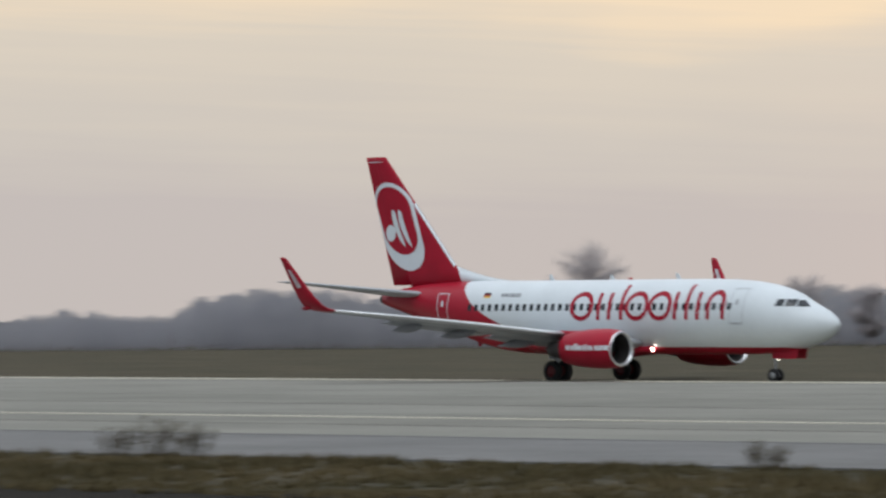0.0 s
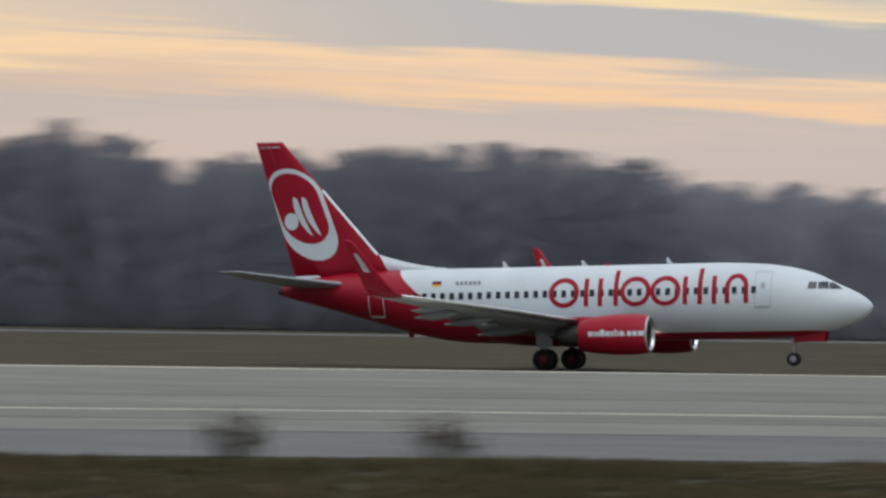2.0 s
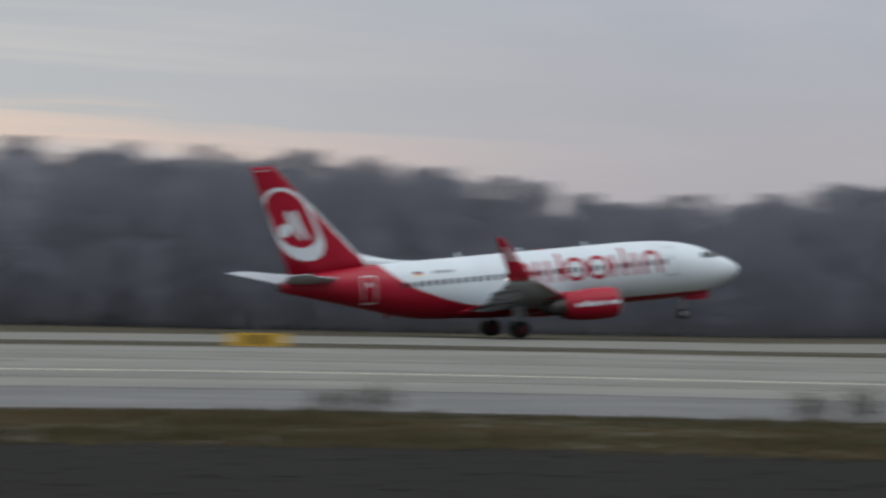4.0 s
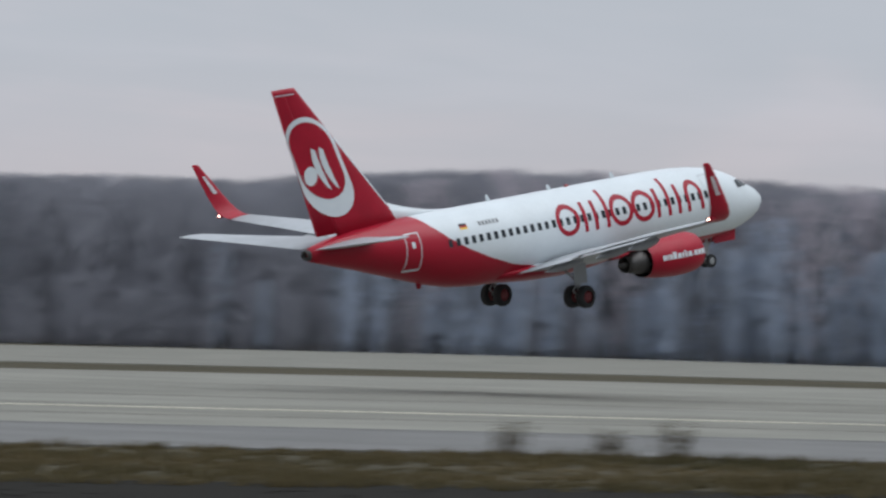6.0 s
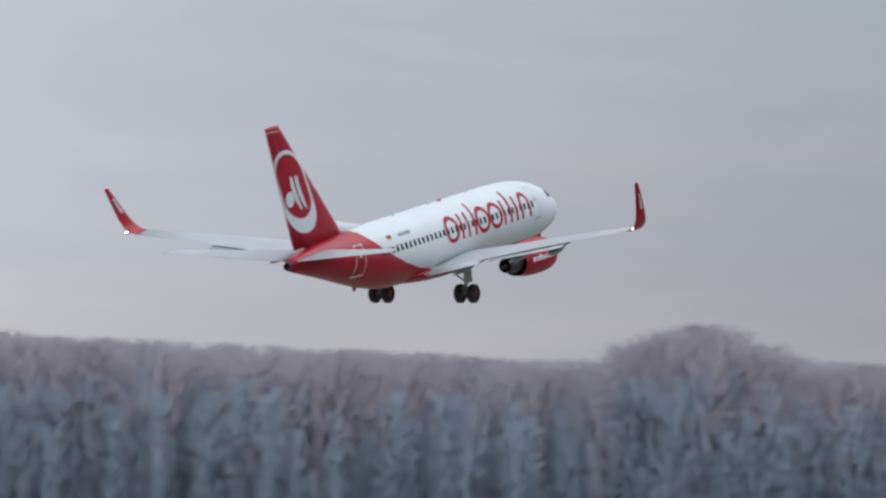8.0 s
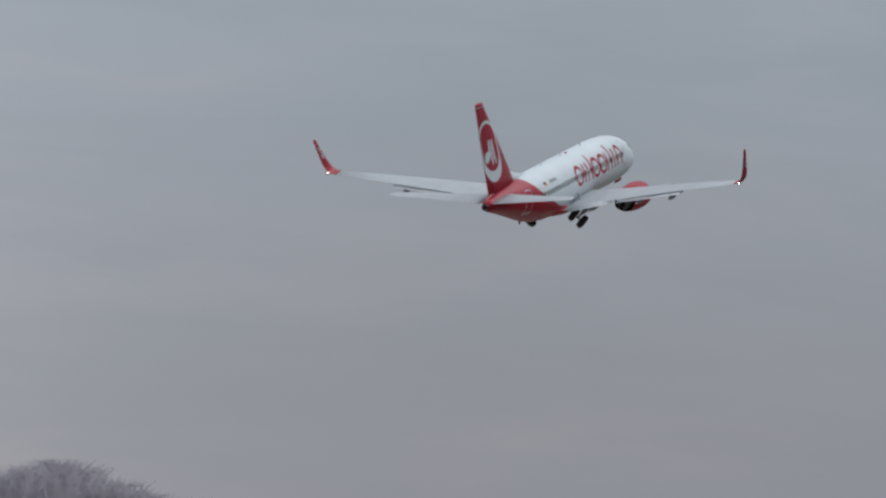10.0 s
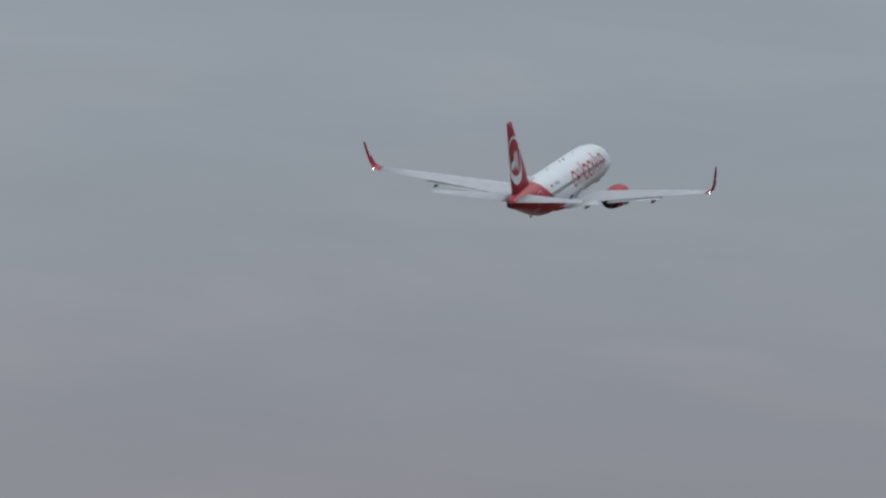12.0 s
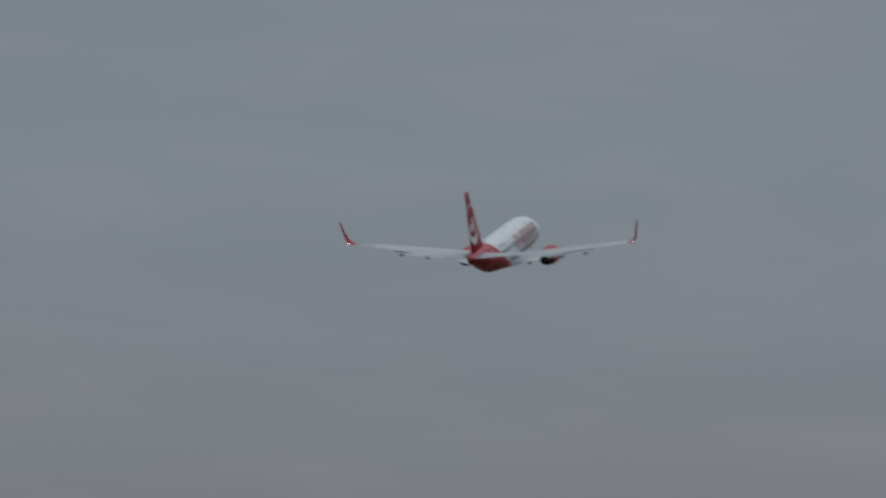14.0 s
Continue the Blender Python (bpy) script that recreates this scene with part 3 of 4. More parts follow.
    # emblem on the fin: a white stadium ring with a disc and two slanted bars, as plain shapes
    for side in (1, -1):
        def stadium(c, r, zt, zb, w):
            pts = arc(c, zt, w, r, 0, 180) + arc(c, zb, w, r, 180, 360)
            return [(min(p[0] + (p[1] - 8.7) * 0.36, fin_trail(p[1]) - 0.02), p[1]) for p in pts]
        part("emblem_ring", *fan(stadium(30.88, 1.5, 9.5, 7.55, 1.52), lambda q, z, sd: fin_skin(q, z, sd, 0.015), side, 9), M["white"], fin, "white rounded emblem field")
        part("emblem_field", *fan(stadium(30.92, 1.2, 9.55, 8.15, 1.30), lambda q, z, sd: fin_skin(q, z, sd, 0.03), side, 8), M["red"], fin, "red rounded field")
        up = lambda q, z, sd: fin_skin(q, z, sd, 0.045)
        part("emblem_disc", *fan(arc(31.46, 8.16, 0.40, 0.46, 0, 352, 22), up, side), M["white"], fin)
        for d in (0.0, 0.50):
            v, f = [], []
            for k in range(13):
                u = k / 12
                c, zz = 31.22 - d - 0.25 * u - 0.62 * u ** 2.0, 9.42 - 1.98 * u
                half = 0.04 + 0.18 * math.sin(math.pi * min(1, 0.12 + 0.80 * u)) ** 0.7
                v += [up(c + half, zz + 0.05, side), up(c, zz, side), up(c - half, zz - 0.08, side)]
                if k:
                    o = 3 * (k - 1)
                    f += [(o, o + 1, o + 4, o + 3), (o + 1, o + 2, o + 5, o + 4)]
            part("emblem_bar", v, f, M["white"], fin)
        part("tip_mark", *patch(32.05, 33.2, 12.13, 12.17, fin_skin, side, 4, 1), M["white"], fin)
        part("leading_stripe", *ribbon([(fin_lead(z) + 0.05, z) for z in np.linspace(6.3, 9.8, 12)], 0.12, fin_skin, side), M["white"], fin)
    # cabin windows
    shared = {}
    for side in (1, -1):
        s = 5.9
        while s < 24.4:
            if s < 20 and s > 6.5:
                if side not in shared:
                    v, f = patch(7.0 - 0.13, 7.0 + 0.13, 3.80, 4.16, skin, side, 2, 2)
                    shared[side] = mesh_of("cabin_window", [(p[0] - (NOSE_X - 7.0), p[1], p[2]) for p in v], f, M["glass"], True)
                ob = new("cabin_window", shared[side])
                ob.parent = plane
                ob.location = (NOSE_X - s, 0, 0)
            else:
                part("cabin_window", *patch(s - 0.13, s + 0.13, 3.80, 4.16, skin, side, 2, 2), M["glass"], plane, "", True)
            s += 0.508
    # flight deck windows
    for side in (1, -1):
        for s0, s1, s2, s3, z0, z1 in ((1.46, 2.02, 1.97, 2.14, 3.94, 4.27), (2.08, 2.60, 2.20, 2.64, 3.96, 4.32), (2.68, 3.14, 2.71, 3.08, 3.97, 4.33)):
            verts = [skin((s0 + (s1 - s0) * i / 4) * (1 - j / 4) + (s2 + (s3 - s2) * i / 4) * j / 4, z0 + (z1 - z0) * j / 4, side, 0.02) for i in range(5) for j in range(5)]
            faces = [(5 * i + j, 5 * i + j + 1, 5 * i + j + 6, 5 * i + j + 5) for i in range(4) for j in range(4)]
            part("flight_deck_window", verts, faces, M["glass"], plane, "dark flight deck window", True)
    # big red mark on the hull: rings and bars in place of lettering
    for side in (1, -1):
        w = 0.24
        z0, r = 4.02, 0.66
        ring = lambda c, a0=0, a1=360: ribbon(arc(c, z0, 0.70, r, a0, a1, 30), w, skin, side)
        bar = lambda s, a, b: ribbon([(s, a + (b - a) * k / 6) for k in range(7)], w, skin, side)
        z_lo, z_hi, z_top = z0 - r - 0.06, z0 + r + 0.06, 5.14
        marks = [ring(16.05), bar(14.85, z_lo, z_hi), bar(14.1, z_lo, z_hi), bar(13.25, z_lo, z_top), ring(12.2), ring(10.6), bar(9.55, z_lo, z_hi),
                 bar(8.75, z_lo, z_top), bar(8.0, z_lo, z_hi), bar(7.3, z_lo, z_hi - 0.45), ribbon(arc(6.8, z0 + 0.12, 0.5, 0.58, 0, 180, 16), w, skin, side), bar(6.3, z_lo, z_hi - 0.45)]
        for sh in marks:
            part("hull_mark", *sh, M["red"], body, "red ring or bar painted on the hull", True)
        # registration bars and flag
        part("registration_mark", *join(*[patch(22.0 - 0.24 * k, 22.0 - 0.24 * k - 0.15, 4.55, 4.75, skin, side, 1, 2) for k in range(6)]), M["grey"], body)
        for k, mt in enumerate(("black", "red", "gold")):
            part("flag_stripe", *patch(23.3, 22.8, 4.78 - 0.09 * k, 4.69 - 0.09 * k, skin, side, 2, 1), M[mt], body)
        # doors
        for s0, s1, za, zb, mt, wd in ((26.0, 26.85, 2.95, 4.75, "white", 0.05), (5.0, 5.85, 3.05, 4.9, "wing", 0.03)):
            box = [(s0, za), (s0, zb), (s1, zb), (s1, za), (s0, za)]
            shapes = []
            for (p, q) in zip(box, box[1:]):
                shapes.append(ribbon([(p[0] + (q[0] - p[0]) * k / 6, p[1] + (q[1] - p[1]) * k / 6) for k in range(7)], wd, skin, side))
            shapes.append(patch((s0 + s1) / 2 - 0.1, (s0 + s1) / 2 + 0.1, 4.05, 4.35, skin, side, 1, 2))
            shapes.append(patch(s0 + 0.05, s1 - 0.05, za + 0.02, za + 0.08, skin, side, 2, 1))
            part("cabin_door", *join(*shapes), M[mt], body, "outlined cabin door")
        part("landing_light", *tube((NOSE_X - 11.62, side * 1.25, 1.72), (NOSE_X - 11.58, side * 1.25, 1.72), 0.105, 0.105, 12), M["lamp"], plane, "glowing landing light in the wing root")
        part("light_housing", *lathe_x([(NOSE_X - 12.8, 0.17), (NOSE_X - 11.8, 0.17), (NOSE_X - 11.53, 0.165), (NOSE_X - 11.53, 0.145), (NOSE_X - 11.7, 0.145)], side * 1.25, 1.72, 12), M["red"], plane, "", True)
    for s, hgt in ((10.6, 0.34), (15.2, 0.3), (19.5, 0.34)):
        part("antenna", *loft([[(NOSE_X - s - a, b, 5.42) for a, b in ((0, -0.03), (0.3, -0.03), (0.3, 0.03), (0, 0.03))], [(NOSE_X - s - a, b, 5.42 + hgt) for a, b in ((0.2, -0.015), (0.36, -0.015), (0.36, 0.015), (0.2, 0.015))]]), M["white"], plane)
    part("beacon", *lathe_x([(NOSE_X - 14.0, 0.01), (NOSE_X - 14.05, 0.09), (NOSE_X - 14.2, 0.09), (NOSE_X - 14.25, 0.01)], 0, 5.47, 10), M["beacon"], plane, "red beacon light")
    for side in (1, -1):
        v, f = block(-1.0, 1.05, -0.015, 0.015, -0.62, 0.0, 0.01)
        part("nose_gear_door", [(p[0] * (0.9 + 0.22 * p[2]) + 13.5, side * (0.36 + 0.1 * -p[2]) + p[1], p[2] * 0.9 + 1.78) for p in v], f, M["red"], plane, "open red nose gear door")
    part("tail_skid", *loft([[(NOSE_X - 24.6 - a, b, 2.30) for a, b in ((0, -0.05), (0.5, -0.05), (0.5, 0.05), (0, 0.05))], [(NOSE_X - 24.85 - a, b, 1.86) for a, b in ((0, -0.03), (0.2, -0.03), (0.2, 0.03), (0, 0.03))]]), M["red"], plane)
    wings = {side: build_wing(plane, side) for side in (1, -1)}
    for side in (1, -1):
        build_engine(plane, side)
    gears = {side: build_main_gear(plane, side) for side in (1, -1)}
    nose = build_nose_gear(plane)
    return plane, wings, gears, nose


# ---- the ground: lines run beside the runway, given as multiples of the grass edge's distance ----
BEND = [(-70, 0.87), (-42, 0.875), (-37, 0.865), (-30.4, 0.905), (-23.7, 0.955), (-16, 1.04), (-7.6, 1.108), (1.6, 1.18), (9.6, 1.248), (17, 1.275),
        (22, 1.20), (34, 1.02), (47.3, 0.90), (50, 0.865), (55, 0.79), (59, 0.76), (78, 0.74)]
BEARINGS = [-70 + 1.0 * k for k in range(149)]


def along(ratio, bearing):
    """The ground point at that bearing on the line of that ratio; ratio may be a table by bearing."""
    if isinstance(ratio, (list, tuple)):
        ratio = float(np.interp(bearing, [a for a, _ in ratio], [b for _, b in ratio]))
    b = np.array(BEND)
    k = sum(float(np.interp(bearing + d, b[:, 0], b[:, 1])) for d in (-3, -1.5, 0, 1.5, 3)) / 5
    y = 109.5 * k * ratio
    return (y * math.tan(radians(bearing)), y)


def strip(name, r0, r1, z, mat, parent=None, lo=-70, hi=78, label=""):
    bs = [b for b in BEARINGS if lo <= b <= hi]
    v, f = [], []
    for i, b in enumerate(bs):
        v += [(*along(r0, b), z), (*along(r1, b), z), (*along(r1, b), z - 0.5), (*along(r0, b), z - 0.5)]
        if i:
            o = (i - 1) * 4
            for k in range(4):
                f.append((o + k, o + (k + 1) % 4, o + 4 + (k + 1) % 4, o + 4 + k))
    return part(name, v, f, mat, parent, label)


def build_ground():
    n = 90
    v = [(0, 0, -0.02)]
    f = []
    rad = [20, 60, 120, 250, 500, 1000, 2200, 4500]
    for r in rad:
        for i in range(n):
            a = 2 * math.pi * i / n
            v.append((r * math.sin(a), r * math.cos(a), -0.02))
    for i in range(n):
        f.append((0, 1 + i, 1 + (i + 1) % n))
    for k in range(len(rad) - 1):
        for i in range(n):
            a, b = 1 + k * n + i, 1 + k * n + (i + 1) % n
            f.append((a, b, b + n, a + n))
    ground = part("ground", v, f, M["grass"])
    tagged(ground, "brown winter grass field reaching the horizon", "ground", kind="structure")
    soil = strip("field", 0.12, 0.80, 0.0, M["soil"])
    tagged(soil, "dark bare earth beside the grass verge", "soil", kind="structure")
    FAR = [(-70, 2.30), (3, 2.30), (10, 2.35), (22, 2.40), (47, 4.2), (78, 4.4)]
    runway = new("runway", None)
    tagged(runway, "pale concrete runway with faded lines and an asphalt shoulder", "runway", kind="structure")
    strip("shoulder", 1.0, 1.19, 0.03, M["asphalt"], runway, label="bluish asphalt shoulder")
    edges = [1.19, 1.31, 1.46, 1.62, 1.80, 1.92]
    for k, (a, b) in enumerate(zip(edges, edges[1:])):
        strip("concrete_lane", a + 0.002, b - 0.002, 0.035 + 0.004 * (k % 2), M["concrete"] if k % 2 == 0 else M["concrete_b"], runway)
    strip("concrete_lane", 1.92, [(-70, 2.28), (3, 2.28), (10, 1.93), (22, 1.95), (47, 2.36), (78, 2.4)], 0.035, M["concrete"], runway)
    strip("concrete_lane", [(-70, 2.28), (4, 2.27), (10, 2.08), (22, 2.10), (47, 2.72), (78, 2.8)], FAR, 0.035, M["concrete_b"], runway, 2, 78)
    strip("painted_line", 1.406, 1.415, 0.05, M["line"], runway, label="faded pale line")
    strip("painted_line", 2.240, 2.268, 0.05, M["line"], runway, -70, 5, "faded pale line")
    strip("tar_patch", 1.72, 1.738, 0.045, M["asphalt"], runway, -28, -26, "dark tar patch")
    strip("tar_patch", 1.55, 1.562, 0.045, M["asphalt"], runway, 12, 14, "dark tar patch")
    strip("expansion_joint", 1.187, 1.193, 0.045, M["asphalt"], runway)
    v = [(*along(r, b), z) for z in (0.03, -0.4) for r, b in ((2.27, -3.2), (2.27, -0.9), (3.6, -0.6), (3.6, -1.4))]
    exit_road = part("exit_road", v, [(0, 1, 2, 3), (0, 1, 5, 4), (1, 2, 6, 5), (2, 3, 7, 6), (3, 0, 4, 7), (4, 5, 6, 7)], M["concrete"])
    tagged(exit_road, "pale concrete exit road leading off the runway", "road", kind="structure")
    road = strip("perimeter_road", 4.4, 4.58, 0.02, M["asphalt"], None, -33, -8)
    tagged(road, "grey asphalt perimeter road before the woodland", "road", kind="structure")


FOREST_RADIUS = [(-60, 520), (-35, 620), (-33, 660), (-24, 590), (-8, 580), (1, 580), (6, 480), (10, 410), (18, 385), (22, 390), (34, 500), (47, 600), (80, 600)]
TREETOPS = [(-60, 0.1), (-47, -0.05), (-46.2, 0.08), (-45.1, 0.0), (-44.7, 0.24), (-43.6, 0.3), (-42.5, 0.15), (-38, 0.3), (-34.5, 0.05), (-33.2, 0.2), (-32.5, 0.95), (-29.7, 1.25), (-26, 1.45), (-23, 1.72), (-21.6, 1.4),
            (-20, 1.85), (-19, 1.35), (-17.5, 1.55), (-15.4, 1.62), (-13, 1.25), (-9.3, 1.05), (-6.3, 0.86), (-5, 0.5), (-2.5, 0.40), (0.2, 0.42), (1.8, 0.62), (3.2, 0.86), (6.4, 0.95), (8.4, 1.1), (10.8, 1.36),
            (14, 1.4), (17.3, 1.3), (19.7, 1.0), (21, 0.88), (23, 1.08), (26.5, 1.25), (43, 1.5), (46, 1.7), (51, 1.55), (54.5, 1.7), (59, 1.57), (65.2, 1.43), (65.9, 1.93), (66.5, 1.82), (67.4, 1.5), (80, 1.3)]


def tree_shape(rng, twigs=300, crown=1.0):
    """A bare tree one metre tall: a tapered trunk, limbs, and many fine twigs."""
    shapes = [tube((0, 0, 0), (0.01, 0, 0.55), 0.016, 0.009, 5), tube((0.01, 0, 0.55), (0, 0.01, 0.95), 0.009, 0.002, 4)]
    v, f = join(*shapes)
    v, f = list(v), list(f)
    for k in range(twigs):
        z = rng.uniform(0.06, 0.97)
        reach = 0.26 * math.sin(math.pi * min(1, (z - 0.02) / 0.98) ** 1.2) * crown + 0.05
        a = rng.uniform(0, 2 * math.pi)
        r0 = reach * rng.uniform(0, 0.8)
        p = Vector((r0 * math.cos(a), r0 * math.sin(a), z))
        d = Vector((math.cos(a) * rng.uniform(0.1, 0.8), math.sin(a) * rng.uniform(0.1, 0.8), rng.uniform(0.3, 1.2))).normalized() * rng.uniform(0.08, 0.2)
        q = p + d
        q.z = min(q.z, 1.0)
        side = Vector((-math.sin(a) + rng.uniform(-1, 1), math.cos(a) + rng.uniform(-1, 1), 0)).normalized() * rng.uniform(0.006, 0.012)
        o = len(v)
        v += [tuple(p - side), tuple(p + side), tuple(q)]
        f.append((o, o + 1, o + 2))
    return np.array([tuple(x) for x in v]), f


def scatter(name, shapes, places, mat, label, category, soft=False):
    """Many copies of small shapes joined into one mesh: places are x, y, z, height, spread, turn.
    soft: the twigs of a wood's edge share the normals of its open side."""
    vs, fs, ns, o = [], [], [], 0
    for k, (x, y, z, hh, wd, turn) in enumerate(places):
        v, f = shapes[k % len(shapes)]
        c, s = math.cos(turn), math.sin(turn)
        w = np.empty_like(v)
        w[:, 0] = (v[:, 0] * c - v[:, 1] * s) * wd + x
        w[:, 1] = (v[:, 0] * s + v[:, 1] * c) * wd + y
        w[:, 2] = v[:, 2] * hh + z
        vs.append(w)
        if soft:
            out = np.array((-x, -y, 0.0)) / math.hypot(x, y)
            n = out * 0.80 + np.array((0, 0, 0.40)) + 0.16 * np.column_stack(((w[:, 0] - x) / wd, (w[:, 1] - y) / wd, v[:, 2] - 0.4))
            ns.append(n / np.linalg.norm(n, axis=1)[:, None])
            for q in f:
                if len(q) == 3:
                    e1, e2 = w[q[1]] - w[q[0]], w[q[2]] - w[q[0]]
                    if (e1[1] * e2[2] - e1[2] * e2[1]) * out[0] + (e1[2] * e2[0] - e1[0] * e2[2]) * out[1] < 0:
                        q = (q[0], q[2], q[1])
                fs.append(tuple(i + o for i in q))
        else:
            fs += [tuple(i + o for i in q) for q in f]
        o += len(v)
    ob = part(name, np.concatenate(vs).tolist(), fs, mat)
    if soft:
        ob.data.polygons.foreach_set("use_smooth", [True] * len(ob.data.polygons))
        ob.data.normals_split_custom_set_from_vertices(np.concatenate(ns).tolist())
    return tagged(ob, label, category, kind="stuff")


def build_forest():
    rng = random.Random(5)
    shapes = [tree_shape(rng) for _ in range(9)]
    fr, tp = np.array(FOREST_RADIUS), np.array(TREETOPS)
    places = []
    for row in range(8):
        b = -52.0
        while b < 75:
            radius = float(np.interp(b, fr[:, 0], fr[:, 1])) + 5 * row + rng.uniform(-3, 3)
            el = float(np.interp(b, tp[:, 0], tp[:, 1]))
            tall = EYE + radius * math.tan(radians(el))
            if b > 38:
                tall *= rng.uniform(0.93, 1.02)
            else:
                tall *= rng.uniform(0.72, 1.02) if rng.random() < 0.8 else rng.uniform(0.98, 1.10)
            if tall > 1.5:
                places.append((radius * math.sin(radians(b)), radius * math.cos(radians(b)), -0.1, tall, tall * rng.uniform(0.75, 1.15), rng.uniform(0, 6.28)))
            b += math.degrees(max(2.0, 0.17 * tall) / radius) * rng.uniform(0.6, 1.4)
    # split by bearing into wood copies with more or less haze painted in
    for mat, lo, hi, text in (("bark_far_haze", -60, -33.1, "distant bare thickets beyond the far grass, paled to stand for haze"), ("bark", -33.1, -14, "dark bare winter woodland along the airfield"),
                              ("bark_half_haze", -14, 9.5, "bare woodland behind the hall, greyed to stand for haze"), ("bark", 9.5, 36, "dark bare winter woodland along the airfield"),
                              ("bark_half_haze", 36, 49, "bare woodland along the airfield, greyed to stand for haze"),
                              ("bark_haze", 49, 90, "brown bare woodland along the airfield, haze put into its pale colour")):
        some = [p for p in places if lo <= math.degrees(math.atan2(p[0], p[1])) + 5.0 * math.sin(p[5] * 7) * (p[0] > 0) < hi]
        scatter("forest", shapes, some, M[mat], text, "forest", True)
    # undergrowth, with slim young firs to the east coloured like the low haze
    brush, firs = [], []
    low = [tree_shape(rng, 170) for _ in range(5)]
    slim = [tree_shape(rng, 260, 0.75) for _ in range(5)]
    for row in range(4):
        b = -52.0
        while b < 75:
            radius = float(np.interp(b, fr[:, 0], fr[:, 1])) - 4 + 6 * row + rng.uniform(-2, 2)
            top = EYE + radius * math.tan(radians(float(np.interp(b, tp[:, 0], tp[:, 1]))))
            x, y = radius * math.sin(radians(b)), radius * math.cos(radians(b))
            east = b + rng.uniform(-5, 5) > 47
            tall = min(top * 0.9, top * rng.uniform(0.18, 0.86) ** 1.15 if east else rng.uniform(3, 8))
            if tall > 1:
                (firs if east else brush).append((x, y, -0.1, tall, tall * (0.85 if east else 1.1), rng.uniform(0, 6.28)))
            b += math.degrees((1.2 if b < 33 else 0.75) / radius) * rng.uniform(0.6, 1.4)
    # the brush takes the same haze-tinted copies as the trees above it
    for mat, lo, hi in (("bark_far_haze", -60, -33.1), ("bark", -33.1, -14), ("bark_half_haze", -14, 9.5), ("bark", 9.5, 36), ("bark_half_haze", 36, 90)):
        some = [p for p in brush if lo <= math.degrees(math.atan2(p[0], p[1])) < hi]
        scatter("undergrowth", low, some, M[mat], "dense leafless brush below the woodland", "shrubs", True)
    scatter("young_firs", slim, firs, M["fir_haze"], "slim young trees along the woodland edge, blue-grey to stand for haze", "young trees", True)


def single_tree(bearing, radius, tall, seed, wide=0.42, clear=0.15):
    """A lone bare tree with a rounded crown of fine twigs."""
    rng = random.Random(seed)
    t = new("tree", None)
    x, y = radius * math.sin(radians(bearing)), radius * math.cos(radians(bearing))
    t.location = (x, y, -0.05)
    limbs = [tube((0, 0, 0), (0.1, 0, tall * 0.5), tall * 0.020, tall * 0.013, 8), tube((0.1, 0, tall * 0.5), (0, 0.1, tall * 0.92), tall * 0.013, 0.03, 6)]
    tv, tf = [], []
    mid, half = tall * (1 + clear) / 2, tall * (1 - clear) / 2
    for k in range(80):
        a, h = rng.uniform(0, 6.28), rng.uniform(-0.95, 0.98)
        r = math.sqrt(1 - h * h) * rng.uniform(0.55, 1.0)
        tip = Vector((r * math.cos(a) * wide * tall, r * math.sin(a) * wide * tall, mid + h * half * rng.uniform(0.85, 1.0)))
        root = Vector((0.05, 0, max(0.15 * tall, tip.z - tall * rng.uniform(0.12, 0.3))))
        limbs.append(tube(root, tip, 0.07, 0.02, 5))
        for j in range(70):
            q = root.lerp(tip, rng.uniform(0.25, 1))
            e = Vector((rng.uniform(-1, 1), rng.uniform(-1, 1), rng.uniform(-0.2, 1))).normalized() * rng.uniform(0.05, 0.13) * tall
            s = Vector((rng.uniform(-1, 1), rng.uniform(-1, 1), 0)).normalized() * 0.045
            o = len(tv)
            tv += [tuple(q - s), tuple(q + s), tuple(q + e)]
            tf.append((o, o + 1, o + 2))
    # trunk and twigs are paled, the haze being put into their colour
    part("trunk", *join(*limbs), M["bark_lone_haze"], t)
    part("crown", tv, tf, M["bark_lone_haze"], t, "leafless twigs")["kind"] = "stuff"
    return tagged(t, "lone bare winter tree standing on the far grass", "tree", "lone trees")


def build_verge():
    """Grass tufts on the near verge, and dead weeds along its edge."""
    rng = random.Random(11)
    tufts = []
    for _ in range(6):
        v, f = [], []
        for k in range(9):
            a = rng.uniform(0, 6.28)
            r = rng.uniform(0, 0.25)
            o = len(v)
            p = Vector((r * math.cos(a), r * math.sin(a), 0))
            s = Vector((math.sin(a), -math.cos(a), 0)) * 0.05
            q = p + Vector((math.cos(a) * 0.2, math.sin(a) * 0.2, rng.uniform(0.5, 1)))
            v += [tuple(p - s), tuple(p + s), tuple(q)]
            f.append((o, o + 1, o + 2))
        tufts.append((np.array(v), f))
    places = []
    for _ in range(16000):
        b = rng.uniform(-50, 64)
        x, y = along(rng.uniform(0.78, 0.995), b)
        tall = 0.10 + 0.28 * max(0, noise.noise((x * 0.12, y * 0.12, 3.0)) + 0.4) * rng.uniform(0.5, 1.2)
        places.append((x, y, -0.02, tall, 1.0, rng.uniform(0, 6.28)))
    scatter("verge_grass", tufts, places, M["blade"], "dry yellowish grass tufts on the near verge", "grass")
    places = []
    for _ in range(3000):
        b = rng.uniform(-50, 64)
        x, y = along(rng.uniform(0.45, 0.80), b)
        places.append((x, y, -0.01, rng.uniform(0.02, 0.06), 1.0, rng.uniform(0, 6.28)))
    scatter("soil_stubble", tufts, places, M["soil"], "dark stubble and clods on the bare earth", "stubble")


